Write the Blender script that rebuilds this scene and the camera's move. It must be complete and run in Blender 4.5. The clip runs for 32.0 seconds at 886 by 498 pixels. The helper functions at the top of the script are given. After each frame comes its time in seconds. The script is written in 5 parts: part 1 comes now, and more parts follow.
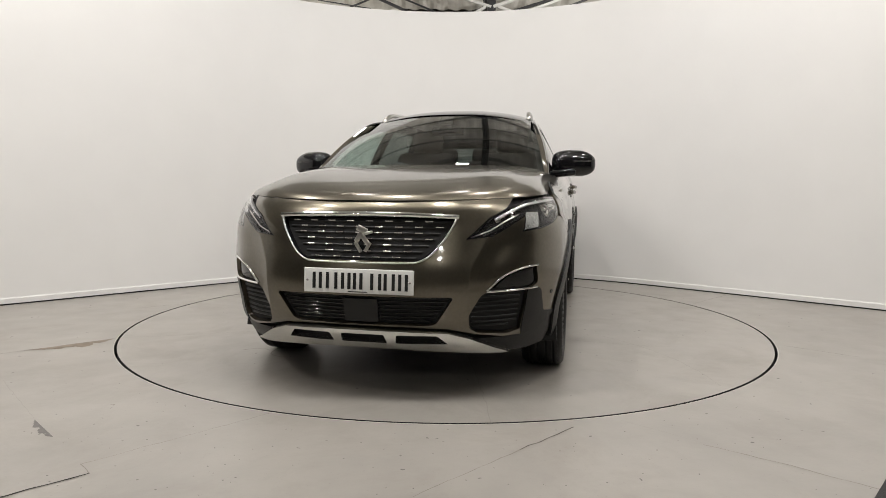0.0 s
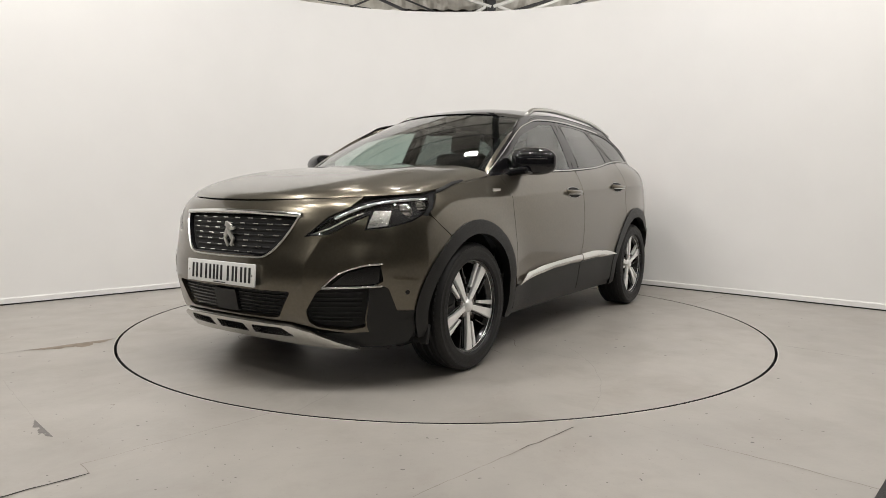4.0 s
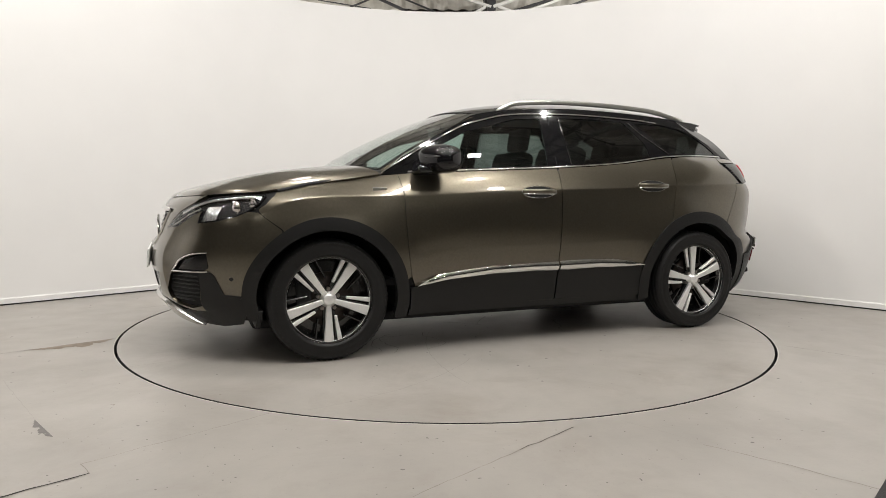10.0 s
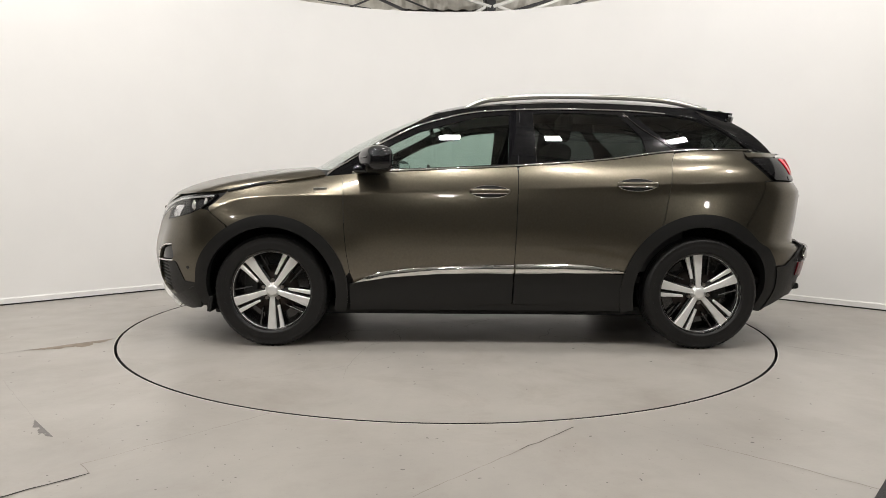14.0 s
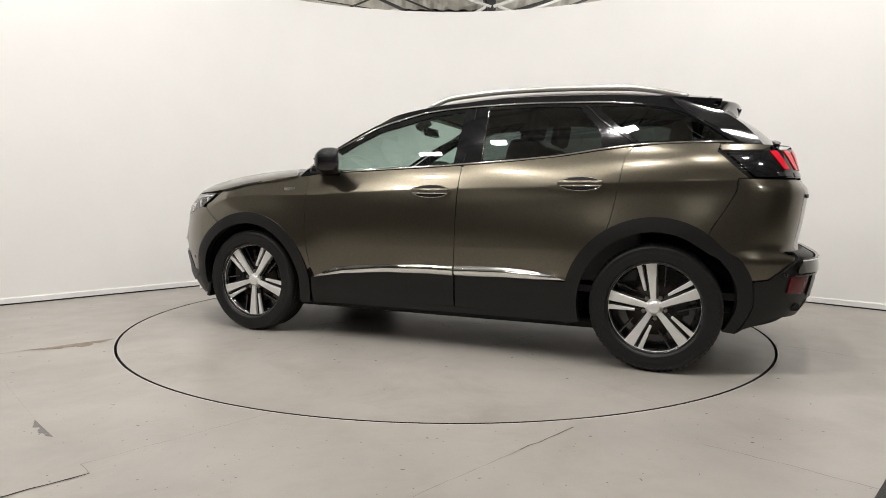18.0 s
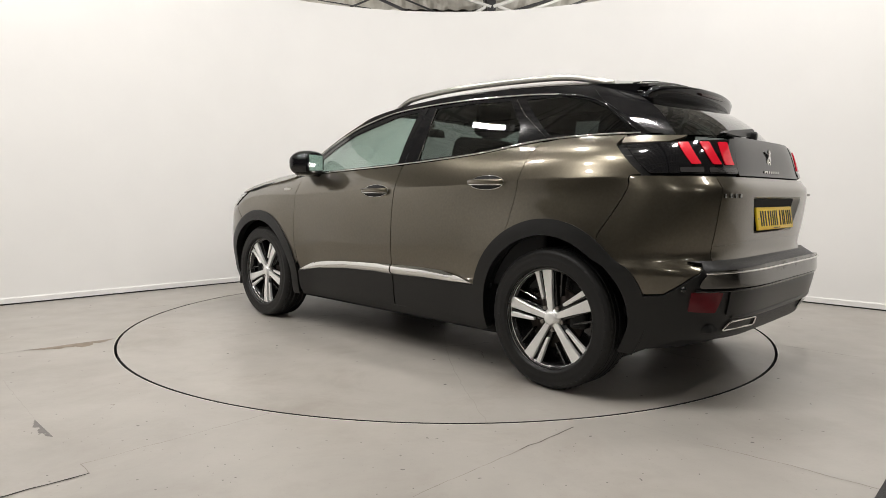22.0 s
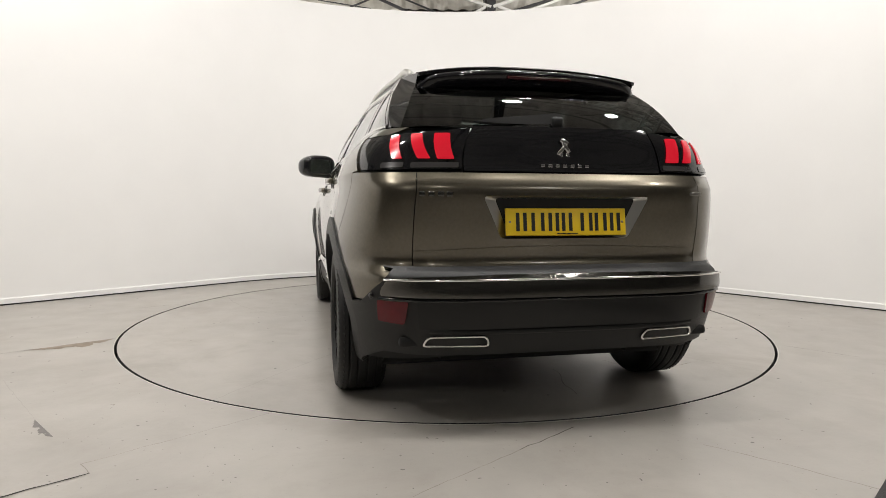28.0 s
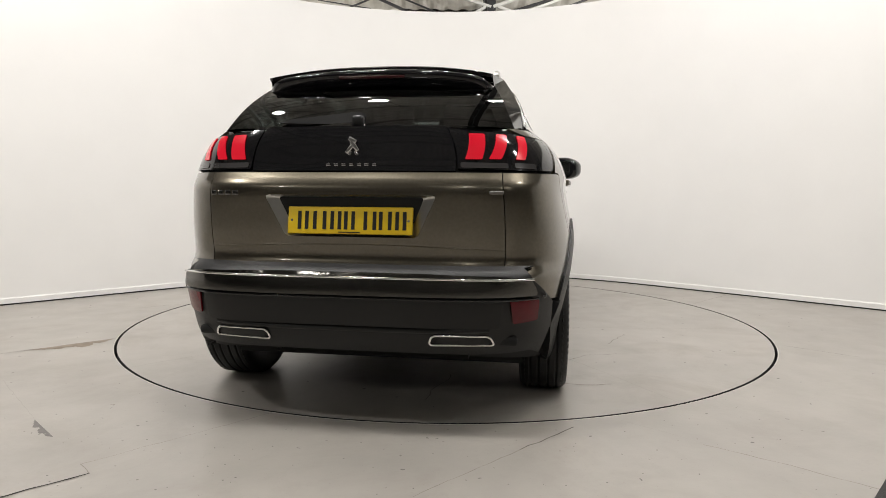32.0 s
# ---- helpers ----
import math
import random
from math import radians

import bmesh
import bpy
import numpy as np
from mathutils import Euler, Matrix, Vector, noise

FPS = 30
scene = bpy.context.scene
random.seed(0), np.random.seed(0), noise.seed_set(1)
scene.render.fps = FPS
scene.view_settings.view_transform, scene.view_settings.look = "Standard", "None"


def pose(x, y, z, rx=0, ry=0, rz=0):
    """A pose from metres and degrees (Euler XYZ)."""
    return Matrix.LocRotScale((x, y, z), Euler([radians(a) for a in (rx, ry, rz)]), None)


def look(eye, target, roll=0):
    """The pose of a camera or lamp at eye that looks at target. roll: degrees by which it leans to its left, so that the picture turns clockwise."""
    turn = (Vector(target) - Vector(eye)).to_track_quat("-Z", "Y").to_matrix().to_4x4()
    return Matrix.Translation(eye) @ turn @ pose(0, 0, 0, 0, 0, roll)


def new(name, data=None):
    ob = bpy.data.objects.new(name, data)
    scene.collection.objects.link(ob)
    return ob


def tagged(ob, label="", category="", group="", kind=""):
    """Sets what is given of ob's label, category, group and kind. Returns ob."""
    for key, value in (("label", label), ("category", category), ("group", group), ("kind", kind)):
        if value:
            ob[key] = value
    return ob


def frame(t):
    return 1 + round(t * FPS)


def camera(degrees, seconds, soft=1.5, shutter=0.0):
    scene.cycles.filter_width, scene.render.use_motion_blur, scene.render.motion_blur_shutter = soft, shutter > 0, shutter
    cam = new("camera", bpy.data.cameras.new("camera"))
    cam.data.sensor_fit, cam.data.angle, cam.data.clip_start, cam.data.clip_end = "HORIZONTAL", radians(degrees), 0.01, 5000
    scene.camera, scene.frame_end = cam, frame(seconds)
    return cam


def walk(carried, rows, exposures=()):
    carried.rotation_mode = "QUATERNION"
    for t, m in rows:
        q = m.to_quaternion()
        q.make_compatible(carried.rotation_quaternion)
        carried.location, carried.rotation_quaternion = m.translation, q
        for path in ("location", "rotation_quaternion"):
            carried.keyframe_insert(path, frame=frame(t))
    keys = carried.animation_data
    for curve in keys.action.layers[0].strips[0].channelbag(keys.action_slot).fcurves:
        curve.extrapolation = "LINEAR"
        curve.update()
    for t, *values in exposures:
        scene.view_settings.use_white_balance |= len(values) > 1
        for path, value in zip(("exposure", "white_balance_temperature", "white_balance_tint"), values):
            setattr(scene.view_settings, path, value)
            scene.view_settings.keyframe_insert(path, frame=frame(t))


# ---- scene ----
# The camera stands still on its tripod.
cam = camera(68.64, 32.0, soft=0.42)
EYE = (0.0, -4.918, 0.9675)
FORWARD = pose(0, 0, 0, 0, 0, 0.25) @ pose(0, 0, 0, -4.97, 0, 0) @ Vector((0, 1, 0))
STAND = look(EYE, Vector(EYE) + FORWARD, 0.396)
walk(cam, [(0.0, STAND), (32.0, STAND)], [(0.0, 0.01), (6.0, 0.10), (13.0, 0.16), (19.0, 0.18), (24.0, 0.20), (30.0, 0.24), (32.0, 0.24)])

# Heading of the car and of the turning plate, degrees, every two seconds.
TURN = [(0, -102.1), (2, -113.0), (4, -124.1), (6, -135.2), (8, -146.4), (10, -157.6), (12, -168.7), (14, -179.8),
        (16, -190.9), (18, -202.0), (20, -213.0), (22, -224.0), (24, -235.1), (26, -246.1), (28, -257.0), (30, -267.9), (32, -278.7)]
AXIS = (-0.247, 0.036, 0.0)

# ---- light ----
world = bpy.data.worlds.new("hall_air")
world.use_nodes = True
world.node_tree.nodes["Background"].inputs[0].default_value = (0.9, 0.95, 1.0, 1)
world.node_tree.nodes["Background"].inputs[1].default_value = 0.02
scene.world = world
# place, target, size across and along, watts: the LED panels that hang over the studio
LAMPS = [((x, y, 4.6), (x * .8, y + dy, 0), 0.28, 0.18, w)
         for y, dy, row in ((-3.5, 2.4, ((-4.2, 60), (4.2, 30))), (-2.6, 1.2, ((-2.9, 37), (-1.5, 37), (0.0, 37), (1.5, 37), (2.9, 37))),
                            (-0.5, 0.3, ((-2.8, 29), (-0.9, 27), (0.9, 27), (2.8, 27))), (0.9, -0.3, ((-1.4, 9), (0.2, 9), (1.6, 9))))
         for x, w in row]
# unseen lamps added past the wall and behind the camera to light the roof
ADDED_HALL_LAMPS = [(-4.5, 6.5, 900), (4.5, 6.5, 900), (-5.5, -9.2, 65), (0.0, -9.2, 65), (5.5, -9.2, 65)]
for x, y, watts in ADDED_HALL_LAMPS:
    lamp = bpy.data.lights.new("hall_lamp", "POINT")
    lamp.shadow_soft_size, lamp.energy, lamp.color = 0.15, watts, (1.0, 0.97, 0.92)
    new("hall_lamp", lamp).location = (x, y, 4.3)
for eye, target, a, b, watts in LAMPS:
    lamp = bpy.data.lights.new("panel_lamp", "AREA")
    lamp.shape, lamp.size, lamp.size_y, lamp.energy, lamp.color = "RECTANGLE", a, b, watts, (1.0, 0.966, 0.936)
    new("panel_lamp", lamp).matrix_world = look(eye, target)


# ---- materials ----
def material(name, color, rough=0.5, metal=0.0, coat=0.0, noise_scale=0.0, noise_mix=0.0, bump=0.0, bump_scale=200.0, wear=None, emit=0.0, spec=0.5):
    m = bpy.data.materials.new(name)
    m.use_nodes = True
    nodes, links = m.node_tree.nodes, m.node_tree.links
    b = nodes["Principled BSDF"]
    b.inputs["Base Color"].default_value = (*color, 1)
    b.inputs["Roughness"].default_value = rough
    b.inputs["Metallic"].default_value = metal
    b.inputs["Coat Weight"].default_value = coat
    b.inputs["Coat Roughness"].default_value = 0.03
    b.inputs["Coat IOR"].default_value = 1.5
    b.inputs["Specular IOR Level"].default_value = spec
    if emit:
        b.inputs["Emission Color"].default_value = (*color, 1)
        b.inputs["Emission Strength"].default_value = emit
    at = nodes.new("ShaderNodeTexCoord").outputs["Object"]
    if noise_mix:
        n = nodes.new("ShaderNodeTexNoise")
        n.inputs["Scale"].default_value, n.inputs["Detail"].default_value = noise_scale, 8
        links.new(at, n.inputs["Vector"])
        big = nodes.new("ShaderNodeTexNoise")
        big.inputs["Scale"].default_value, big.inputs["Detail"].default_value = noise_scale / 12, 5
        links.new(at, big.inputs["Vector"])
        add = nodes.new("ShaderNodeMath")
        links.new(n.outputs[0], add.inputs[0]), links.new(big.outputs[0], add.inputs[1])
        ramp = nodes.new("ShaderNodeMapRange")
        ramp.inputs[1].default_value, ramp.inputs[2].default_value = 0.6, 1.4
        ramp.inputs[3].default_value, ramp.inputs[4].default_value = 1 - noise_mix, 1 + noise_mix
        links.new(add.outputs[0], ramp.inputs[0])
        tint = nodes.new("ShaderNodeVectorMath")
        tint.operation = "SCALE"
        tint.inputs[0].default_value = color
        links.new(ramp.outputs[0], tint.inputs["Scale"])
        links.new(tint.outputs[0], b.inputs["Base Color"])
    if bump:
        n = nodes.new("ShaderNodeTexNoise")
        n.inputs["Scale"].default_value, n.inputs["Detail"].default_value = bump_scale, 4
        links.new(at, n.inputs["Vector"])
        k = nodes.new("ShaderNodeBump")
        k.inputs["Strength"].default_value, k.inputs["Distance"].default_value = bump, 0.01
        links.new(n.outputs[0], k.inputs["Height"])
        links.new(k.outputs[0], b.inputs["Normal"])
    return m


def glass(name, tint, clear, rough=0.0, mirror=0.075):
    """A thin pane: it lets light through, tinted, and mirrors at its surface."""
    m = bpy.data.materials.new(name)
    m.use_nodes = True
    nodes, links = m.node_tree.nodes, m.node_tree.links
    nodes.remove(nodes["Principled BSDF"])
    pass_on, gloss, mix, edge, power, fres = (nodes.new("ShaderNode" + k) for k in ("BsdfTransparent", "BsdfGlossy", "MixShader", "LayerWeight", "Math", "MapRange"))
    pass_on.inputs[0].default_value = (*(c * clear for c in tint), 1)
    gloss.inputs["Roughness"].default_value = rough
    gloss.inputs["Color"].default_value = (1, 1, 1, 1)
    power.operation, power.inputs[1].default_value = "POWER", 4.0
    fres.inputs[3].default_value, fres.inputs[4].default_value = mirror, 1.0
    links.new(edge.outputs["Facing"], power.inputs[0]), links.new(power.outputs[0], fres.inputs[0])
    links.new(fres.outputs[0], mix.inputs[0]), links.new(pass_on.outputs[0], mix.inputs[1]), links.new(gloss.outputs[0], mix.inputs[2])
    links.new(mix.outputs[0], nodes["Material Output"].inputs[0])
    return m


PAINT = material("bronze_grey_metallic_paint", (0.138, 0.122, 0.092), 0.275, 0.93, 1.0, 900, 0.12)
BLACK_GLOSS = material("black_gloss_paint", (0.006, 0.006, 0.007), 0.08, 0, 0.25, spec=0.4)
BLACK_SATIN = material("black_satin_plastic", (0.006, 0.006, 0.006), 0.28, 0, 0, 60, 0.1, spec=0.35)
BLACK_PLASTIC = material("black_grained_plastic", (0.0065, 0.0065, 0.0063), 0.42, 0, 0, 60, 0.12, 0.08, 900, spec=0.4)
# underside black; also paints the shade in gaps, hollows and the pit
DARK = material("dark_underside", (0.010, 0.010, 0.010), 0.85, 0, 0, 20, 0.2)
CHROME = material("chrome_trim", (0.82, 0.82, 0.80), 0.10, 1.0)
SILVER = material("satin_silver_trim", (0.62, 0.61, 0.58), 0.28, 1.0, 0, 40, 0.05)
DARK_CHROME = material("smoked_chrome_trim", (0.17, 0.165, 0.155), 0.13, 1.0, 0.3)
# black wiper, greyed to paint in the lamplight its top edge mirrors
WIPER = material("grey_black_wiper_plastic", (0.07, 0.07, 0.07), 0.25)
SKID = material("bright_skid_metal", (0.72, 0.71, 0.68), 0.20, 1.0, 0, 40, 0.05)
CRYSTAL = material("crystal_reflector", (0.75, 0.77, 0.78), 0.12, 0.9, 0.5, 500, 0.3, 0.25, 250)
ALLOY = material("machined_alloy", (0.93, 0.93, 0.91), 0.33, 0.55, 0.4, 300, 0.05)
ALLOY_BLACK = material("black_alloy_lacquer", (0.008, 0.008, 0.008), 0.18, 0, 0.6)
RUBBER = material("tyre_rubber", (0.0085, 0.0082, 0.008), 0.5, 0, 0, 30, 0.25, 0.15, 400, spec=0.35)
# brake disc metal in a very dark brown
DISC = material("rusty_dark_disc", (0.045, 0.035, 0.03), 0.5, 0.6, 0, 80, 0.3)
STEEL = material("brake_steel", (0.30, 0.28, 0.26), 0.35, 1.0, 0, 80, 0.2)
WINDSCREEN = glass("clear_green_glass", (0.80, 0.90, 0.86), 0.92)
SIDE_GLASS = glass("green_tinted_glass", (0.68, 0.82, 0.77), 0.85)
PRIVACY = glass("dark_privacy_glass", (0.30, 0.34, 0.33), 0.62)
DARK_PRIVACY = glass("very_dark_privacy_glass", (0.30, 0.34, 0.33), 0.38)
LENS = glass("clear_lamp_lens", (0.97, 0.97, 0.97), 1.0, mirror=0.035)
RED = material("red_lamp_plastic", (0.55, 0.006, 0.02), 0.2, 0, 0.5, emit=0.30)
RED_DARK = material("dark_red_reflector", (0.11, 0.005, 0.010), 0.25, 0, 0.15, 300, 0.2, spec=0.3)
RED_SMOKED = material("smoked_red_lens", (0.03, 0.003, 0.004), 0.2, 0, 0.2)
GREY_LENS = material("smoked_grey_lens", (0.035, 0.033, 0.033), 0.2, 0, 0.5)
PLATE_WHITE = material("white_plate", (0.80, 0.80, 0.77), 0.35)
PLATE_YELLOW = material("yellow_plate", (0.90, 0.62, 0.02), 0.35)
INK = material("black_ink", (0.006, 0.006, 0.006), 0.5)
FABRIC = material("dark_seat_fabric", (0.040, 0.040, 0.041), 0.85, 0, 0, 200, 0.2, 0.2, 600)
TRIM = material("dark_cabin_plastic", (0.030, 0.030, 0.031), 0.6, 0, 0, 80, 0.15)
LINING = material("pale_grey_headlining", (0.22, 0.22, 0.21), 0.9)
MIRROR = material("mirror_glass", (0.85, 0.87, 0.87), 0.02, 1.0)
WALL = material("white_studio_wall", (0.80, 0.79, 0.77), 0.75, 0, 0, 3.0, 0.02, 0.03, 6)
WALL_TRIM = material("white_skirting", (0.78, 0.77, 0.75), 0.5, 0, 0, 9.0, 0.06)
SHEET = material("grey_roof_sheet", (0.60, 0.585, 0.55), 0.6, 0.0, 0, 4, 0.25)
GIRDER = material("grey_steel_girder", (0.33, 0.33, 0.31), 0.5, 0, 0, 8, 0.2)
GIRDER_DARK = material("dark_steel_girder", (0.03, 0.03, 0.032), 0.5, 0, 0, 8, 0.2)
CREAM = material("cream_cladding", (0.52, 0.49, 0.40), 0.6, 0, 0, 6, 0.2)
BROWN_SHEET = material("brown_grey_sheet", (0.20, 0.18, 0.165), 0.6, 0, 0, 6, 0.25)
PALE_STEEL = material("pale_painted_steel", (0.55, 0.55, 0.53), 0.5, 0, 0, 8, 0.1)
HALL = material("dim_hall_wall", (0.09, 0.088, 0.082), 0.85, 0, 0, 2, 0.2)
HOUSING = material("white_lamp_housing", (0.6, 0.6, 0.6), 0.5)


def concrete(name, grime):
    """Painted grey concrete: blotches, fine grain, scuffs and a soft sheen."""
    m = material(name, (0.365, 0.342, 0.308), 0.42, bump=0.03, bump_scale=40, spec=0.4)
    nodes, links = m.node_tree.nodes, m.node_tree.links
    b = nodes["Principled BSDF"]
    at = nodes.new("ShaderNodeTexCoord").outputs["Object"]
    mix = None
    for scale, lo, hi, shade in ((1.1, 0.40, 0.66, 0.86), (9.0, 0.45, 0.80, 0.95), (70.0, 0.63, 0.70, 0.86)):
        n = nodes.new("ShaderNodeTexNoise")
        n.inputs["Scale"].default_value, n.inputs["Detail"].default_value, n.inputs["Roughness"].default_value = scale, 7, 0.6
        links.new(at, n.inputs["Vector"])
        r = nodes.new("ShaderNodeMapRange")
        r.inputs[1].default_value, r.inputs[2].default_value, r.inputs[3].default_value, r.inputs[4].default_value = lo, hi, 1.0, shade
        links.new(n.outputs[0], r.inputs[0])
        s = nodes.new("ShaderNodeVectorMath")
        s.operation = "SCALE"
        s.inputs[0].default_value = (0.365, 0.342, 0.308)
        if mix:
            links.new(mix.outputs[0], s.inputs[0])
        links.new(r.outputs[0], s.inputs["Scale"])
        mix = s
    # brown grime in ragged patches
    n = nodes.new("ShaderNodeTexNoise")
    n.inputs["Scale"].default_value, n.inputs["Detail"].default_value, n.inputs["Roughness"].default_value, n.inputs["Distortion"].default_value = 1.7, 9, 0.68, 0.6
    links.new(at, n.inputs["Vector"])
    r = nodes.new("ShaderNodeMapRange")
    r.inputs[1].default_value, r.inputs[2].default_value, r.inputs[3].default_value, r.inputs[4].default_value = 0.50, 0.68, 0.0, grime
    links.new(n.outputs[0], r.inputs[0])
    blend = nodes.new("ShaderNodeMix")
    blend.data_type = "RGBA"
    links.new(r.outputs[0], blend.inputs["Factor"])
    for k in range(6, 8):
        if blend.inputs[k].name == "A":
            links.new(mix.outputs[0], blend.inputs[k])
        else:
            blend.inputs[k].default_value = (0.17, 0.135, 0.10, 1)
    links.new(blend.outputs[2], b.inputs["Base Color"])
    n = nodes.new("ShaderNodeTexNoise")
    n.inputs["Scale"].default_value, n.inputs["Detail"].default_value = 5.0, 6
    links.new(at, n.inputs["Vector"])
    r = nodes.new("ShaderNodeMapRange")
    r.inputs[1].default_value, r.inputs[2].default_value, r.inputs[3].default_value, r.inputs[4].default_value = 0.2, 0.8, 0.26, 0.38
    links.new(n.outputs[0], r.inputs[0])
    links.new(r.outputs[0], b.inputs["Roughness"])
    return m


CONCRETE = concrete("painted_grey_concrete", 0.22)
PLATE_CONCRETE = concrete("worn_plate_concrete", 0.30)
CRACK = material("dark_floor_crack", (0.035, 0.030, 0.025), 0.9)
CRACK_FAINT = material("filled_floor_joint", (0.24, 0.22, 0.195), 0.7)
CRACK_PALE = material("worn_floor_joint", (0.33, 0.31, 0.28), 0.6)
WORN_EDGE = material("bare_worn_edge", (0.55, 0.53, 0.49), 0.5, 0, 0, 30, 0.3)
STAIN = material("brown_floor_stain", (0.215, 0.17, 0.125), 0.5, 0, 0, 30, 0.3)
SCUFF = material("grey_floor_scuff", (0.16, 0.15, 0.14), 0.6, 0, 0, 40, 0.25)


# ---- mesh helpers ----
def finish(bm, name, mat, smooth=True):
    me = bpy.data.meshes.new(name)
    bm.to_mesh(me)
    bm.free()
    for p in me.polygons:
        p.use_smooth = smooth
    me.materials.append(mat)
    return me


def part(name, bm, mat, parent=None, label="", smooth=True):
    ob = new(name, finish(bm, name, mat, smooth))
    if parent:
        ob.parent = parent
        if parent.type == "EMPTY" and parent.name == "car":
            ob.location = AXIS
    return tagged(ob, label)


def box(sx, sy, sz, m=None, bevel=0.0, seg=2, bm=None):
    bm = bm or bmesh.new()
    old = set(bm.verts)
    r = bmesh.ops.create_cube(bm, size=1, matrix=(m or Matrix()) @ Matrix.Diagonal((sx, sy, sz, 1)))
    if bevel:
        vs = r["verts"]
        es = list({e for v in vs for e in v.link_edges})
        bmesh.ops.bevel(bm, geom=es, offset=bevel, segments=seg, affect="EDGES", profile=0.6)
    return bm


def tube(path, radius, sides=8, bm=None, flat=1.0, up=(0, 0, 1), closed=False):
    """A bar swept along path; flat squeezes it across up."""
    bm = bm or bmesh.new()
    path = [Vector(p) for p in path]
    rings, n = [], len(path)
    for i, p in enumerate(path):
        a, b = (path[i - 1], path[(i + 1) % n]) if closed else (path[max(i - 1, 0)], path[min(i + 1, n - 1)])
        d = (b - a).normalized()
        s = d.cross(Vector(up)).normalized()
        w = s.cross(d).normalized()
        rings.append([bm.verts.new(p + (s * math.cos(k) * flat + w * math.sin(k)) * radius)
                      for k in (2 * math.pi * (j + 0.5) / sides for j in range(sides))])
    for i in range(n if closed else n - 1):
        r, q = rings[i], rings[(i + 1) % n]
        for j in range(sides):
            bm.faces.new((r[j], r[(j + 1) % sides], q[(j + 1) % sides], q[j]))
    if not closed:
        bm.faces.new(rings[0]), bm.faces.new(rings[-1][::-1])
    bmesh.ops.recalc_face_normals(bm, faces=bm.faces)
    return bm


def lathe(profile, segments=64, bm=None, m=None):
    """Turn (radius, offset) pairs about the y axis."""
    bm = bm or bmesh.new()
    m = m or Matrix()
    rings = []
    for k in range(segments):
        c, s = math.cos(2 * math.pi * k / segments), math.sin(2 * math.pi * k / segments)
        rings.append([bm.verts.new(m @ Vector((r * c, y, r * s))) for r, y in profile])
    for k in range(segments):
        a, b = rings[k], rings[(k + 1) % segments]
        for j in range(len(profile) - 1):
            bm.faces.new((a[j], a[j + 1], b[j + 1], b[j]))
    bmesh.ops.remove_doubles(bm, verts=bm.verts, dist=1e-5)
    bmesh.ops.recalc_face_normals(bm, faces=bm.faces)
    return bm


def prism(outline, y0, y1, bm=None, m=None):
    """A plate with the (x, z) outline between the depths y0 and y1."""
    bm = bm or bmesh.new()
    m = m or Matrix()
    a = [bm.verts.new(m @ Vector((x, y0, z))) for x, z in outline]
    b = [bm.verts.new(m @ Vector((x, y1, z))) for x, z in outline]
    n = len(outline)
    fs = [bm.faces.new(a), bm.faces.new(b[::-1])] + [bm.faces.new((a[i], b[i], b[(i + 1) % n], a[(i + 1) % n])) for i in range(n)]
    bmesh.ops.recalc_face_normals(bm, faces=fs)
    return bm


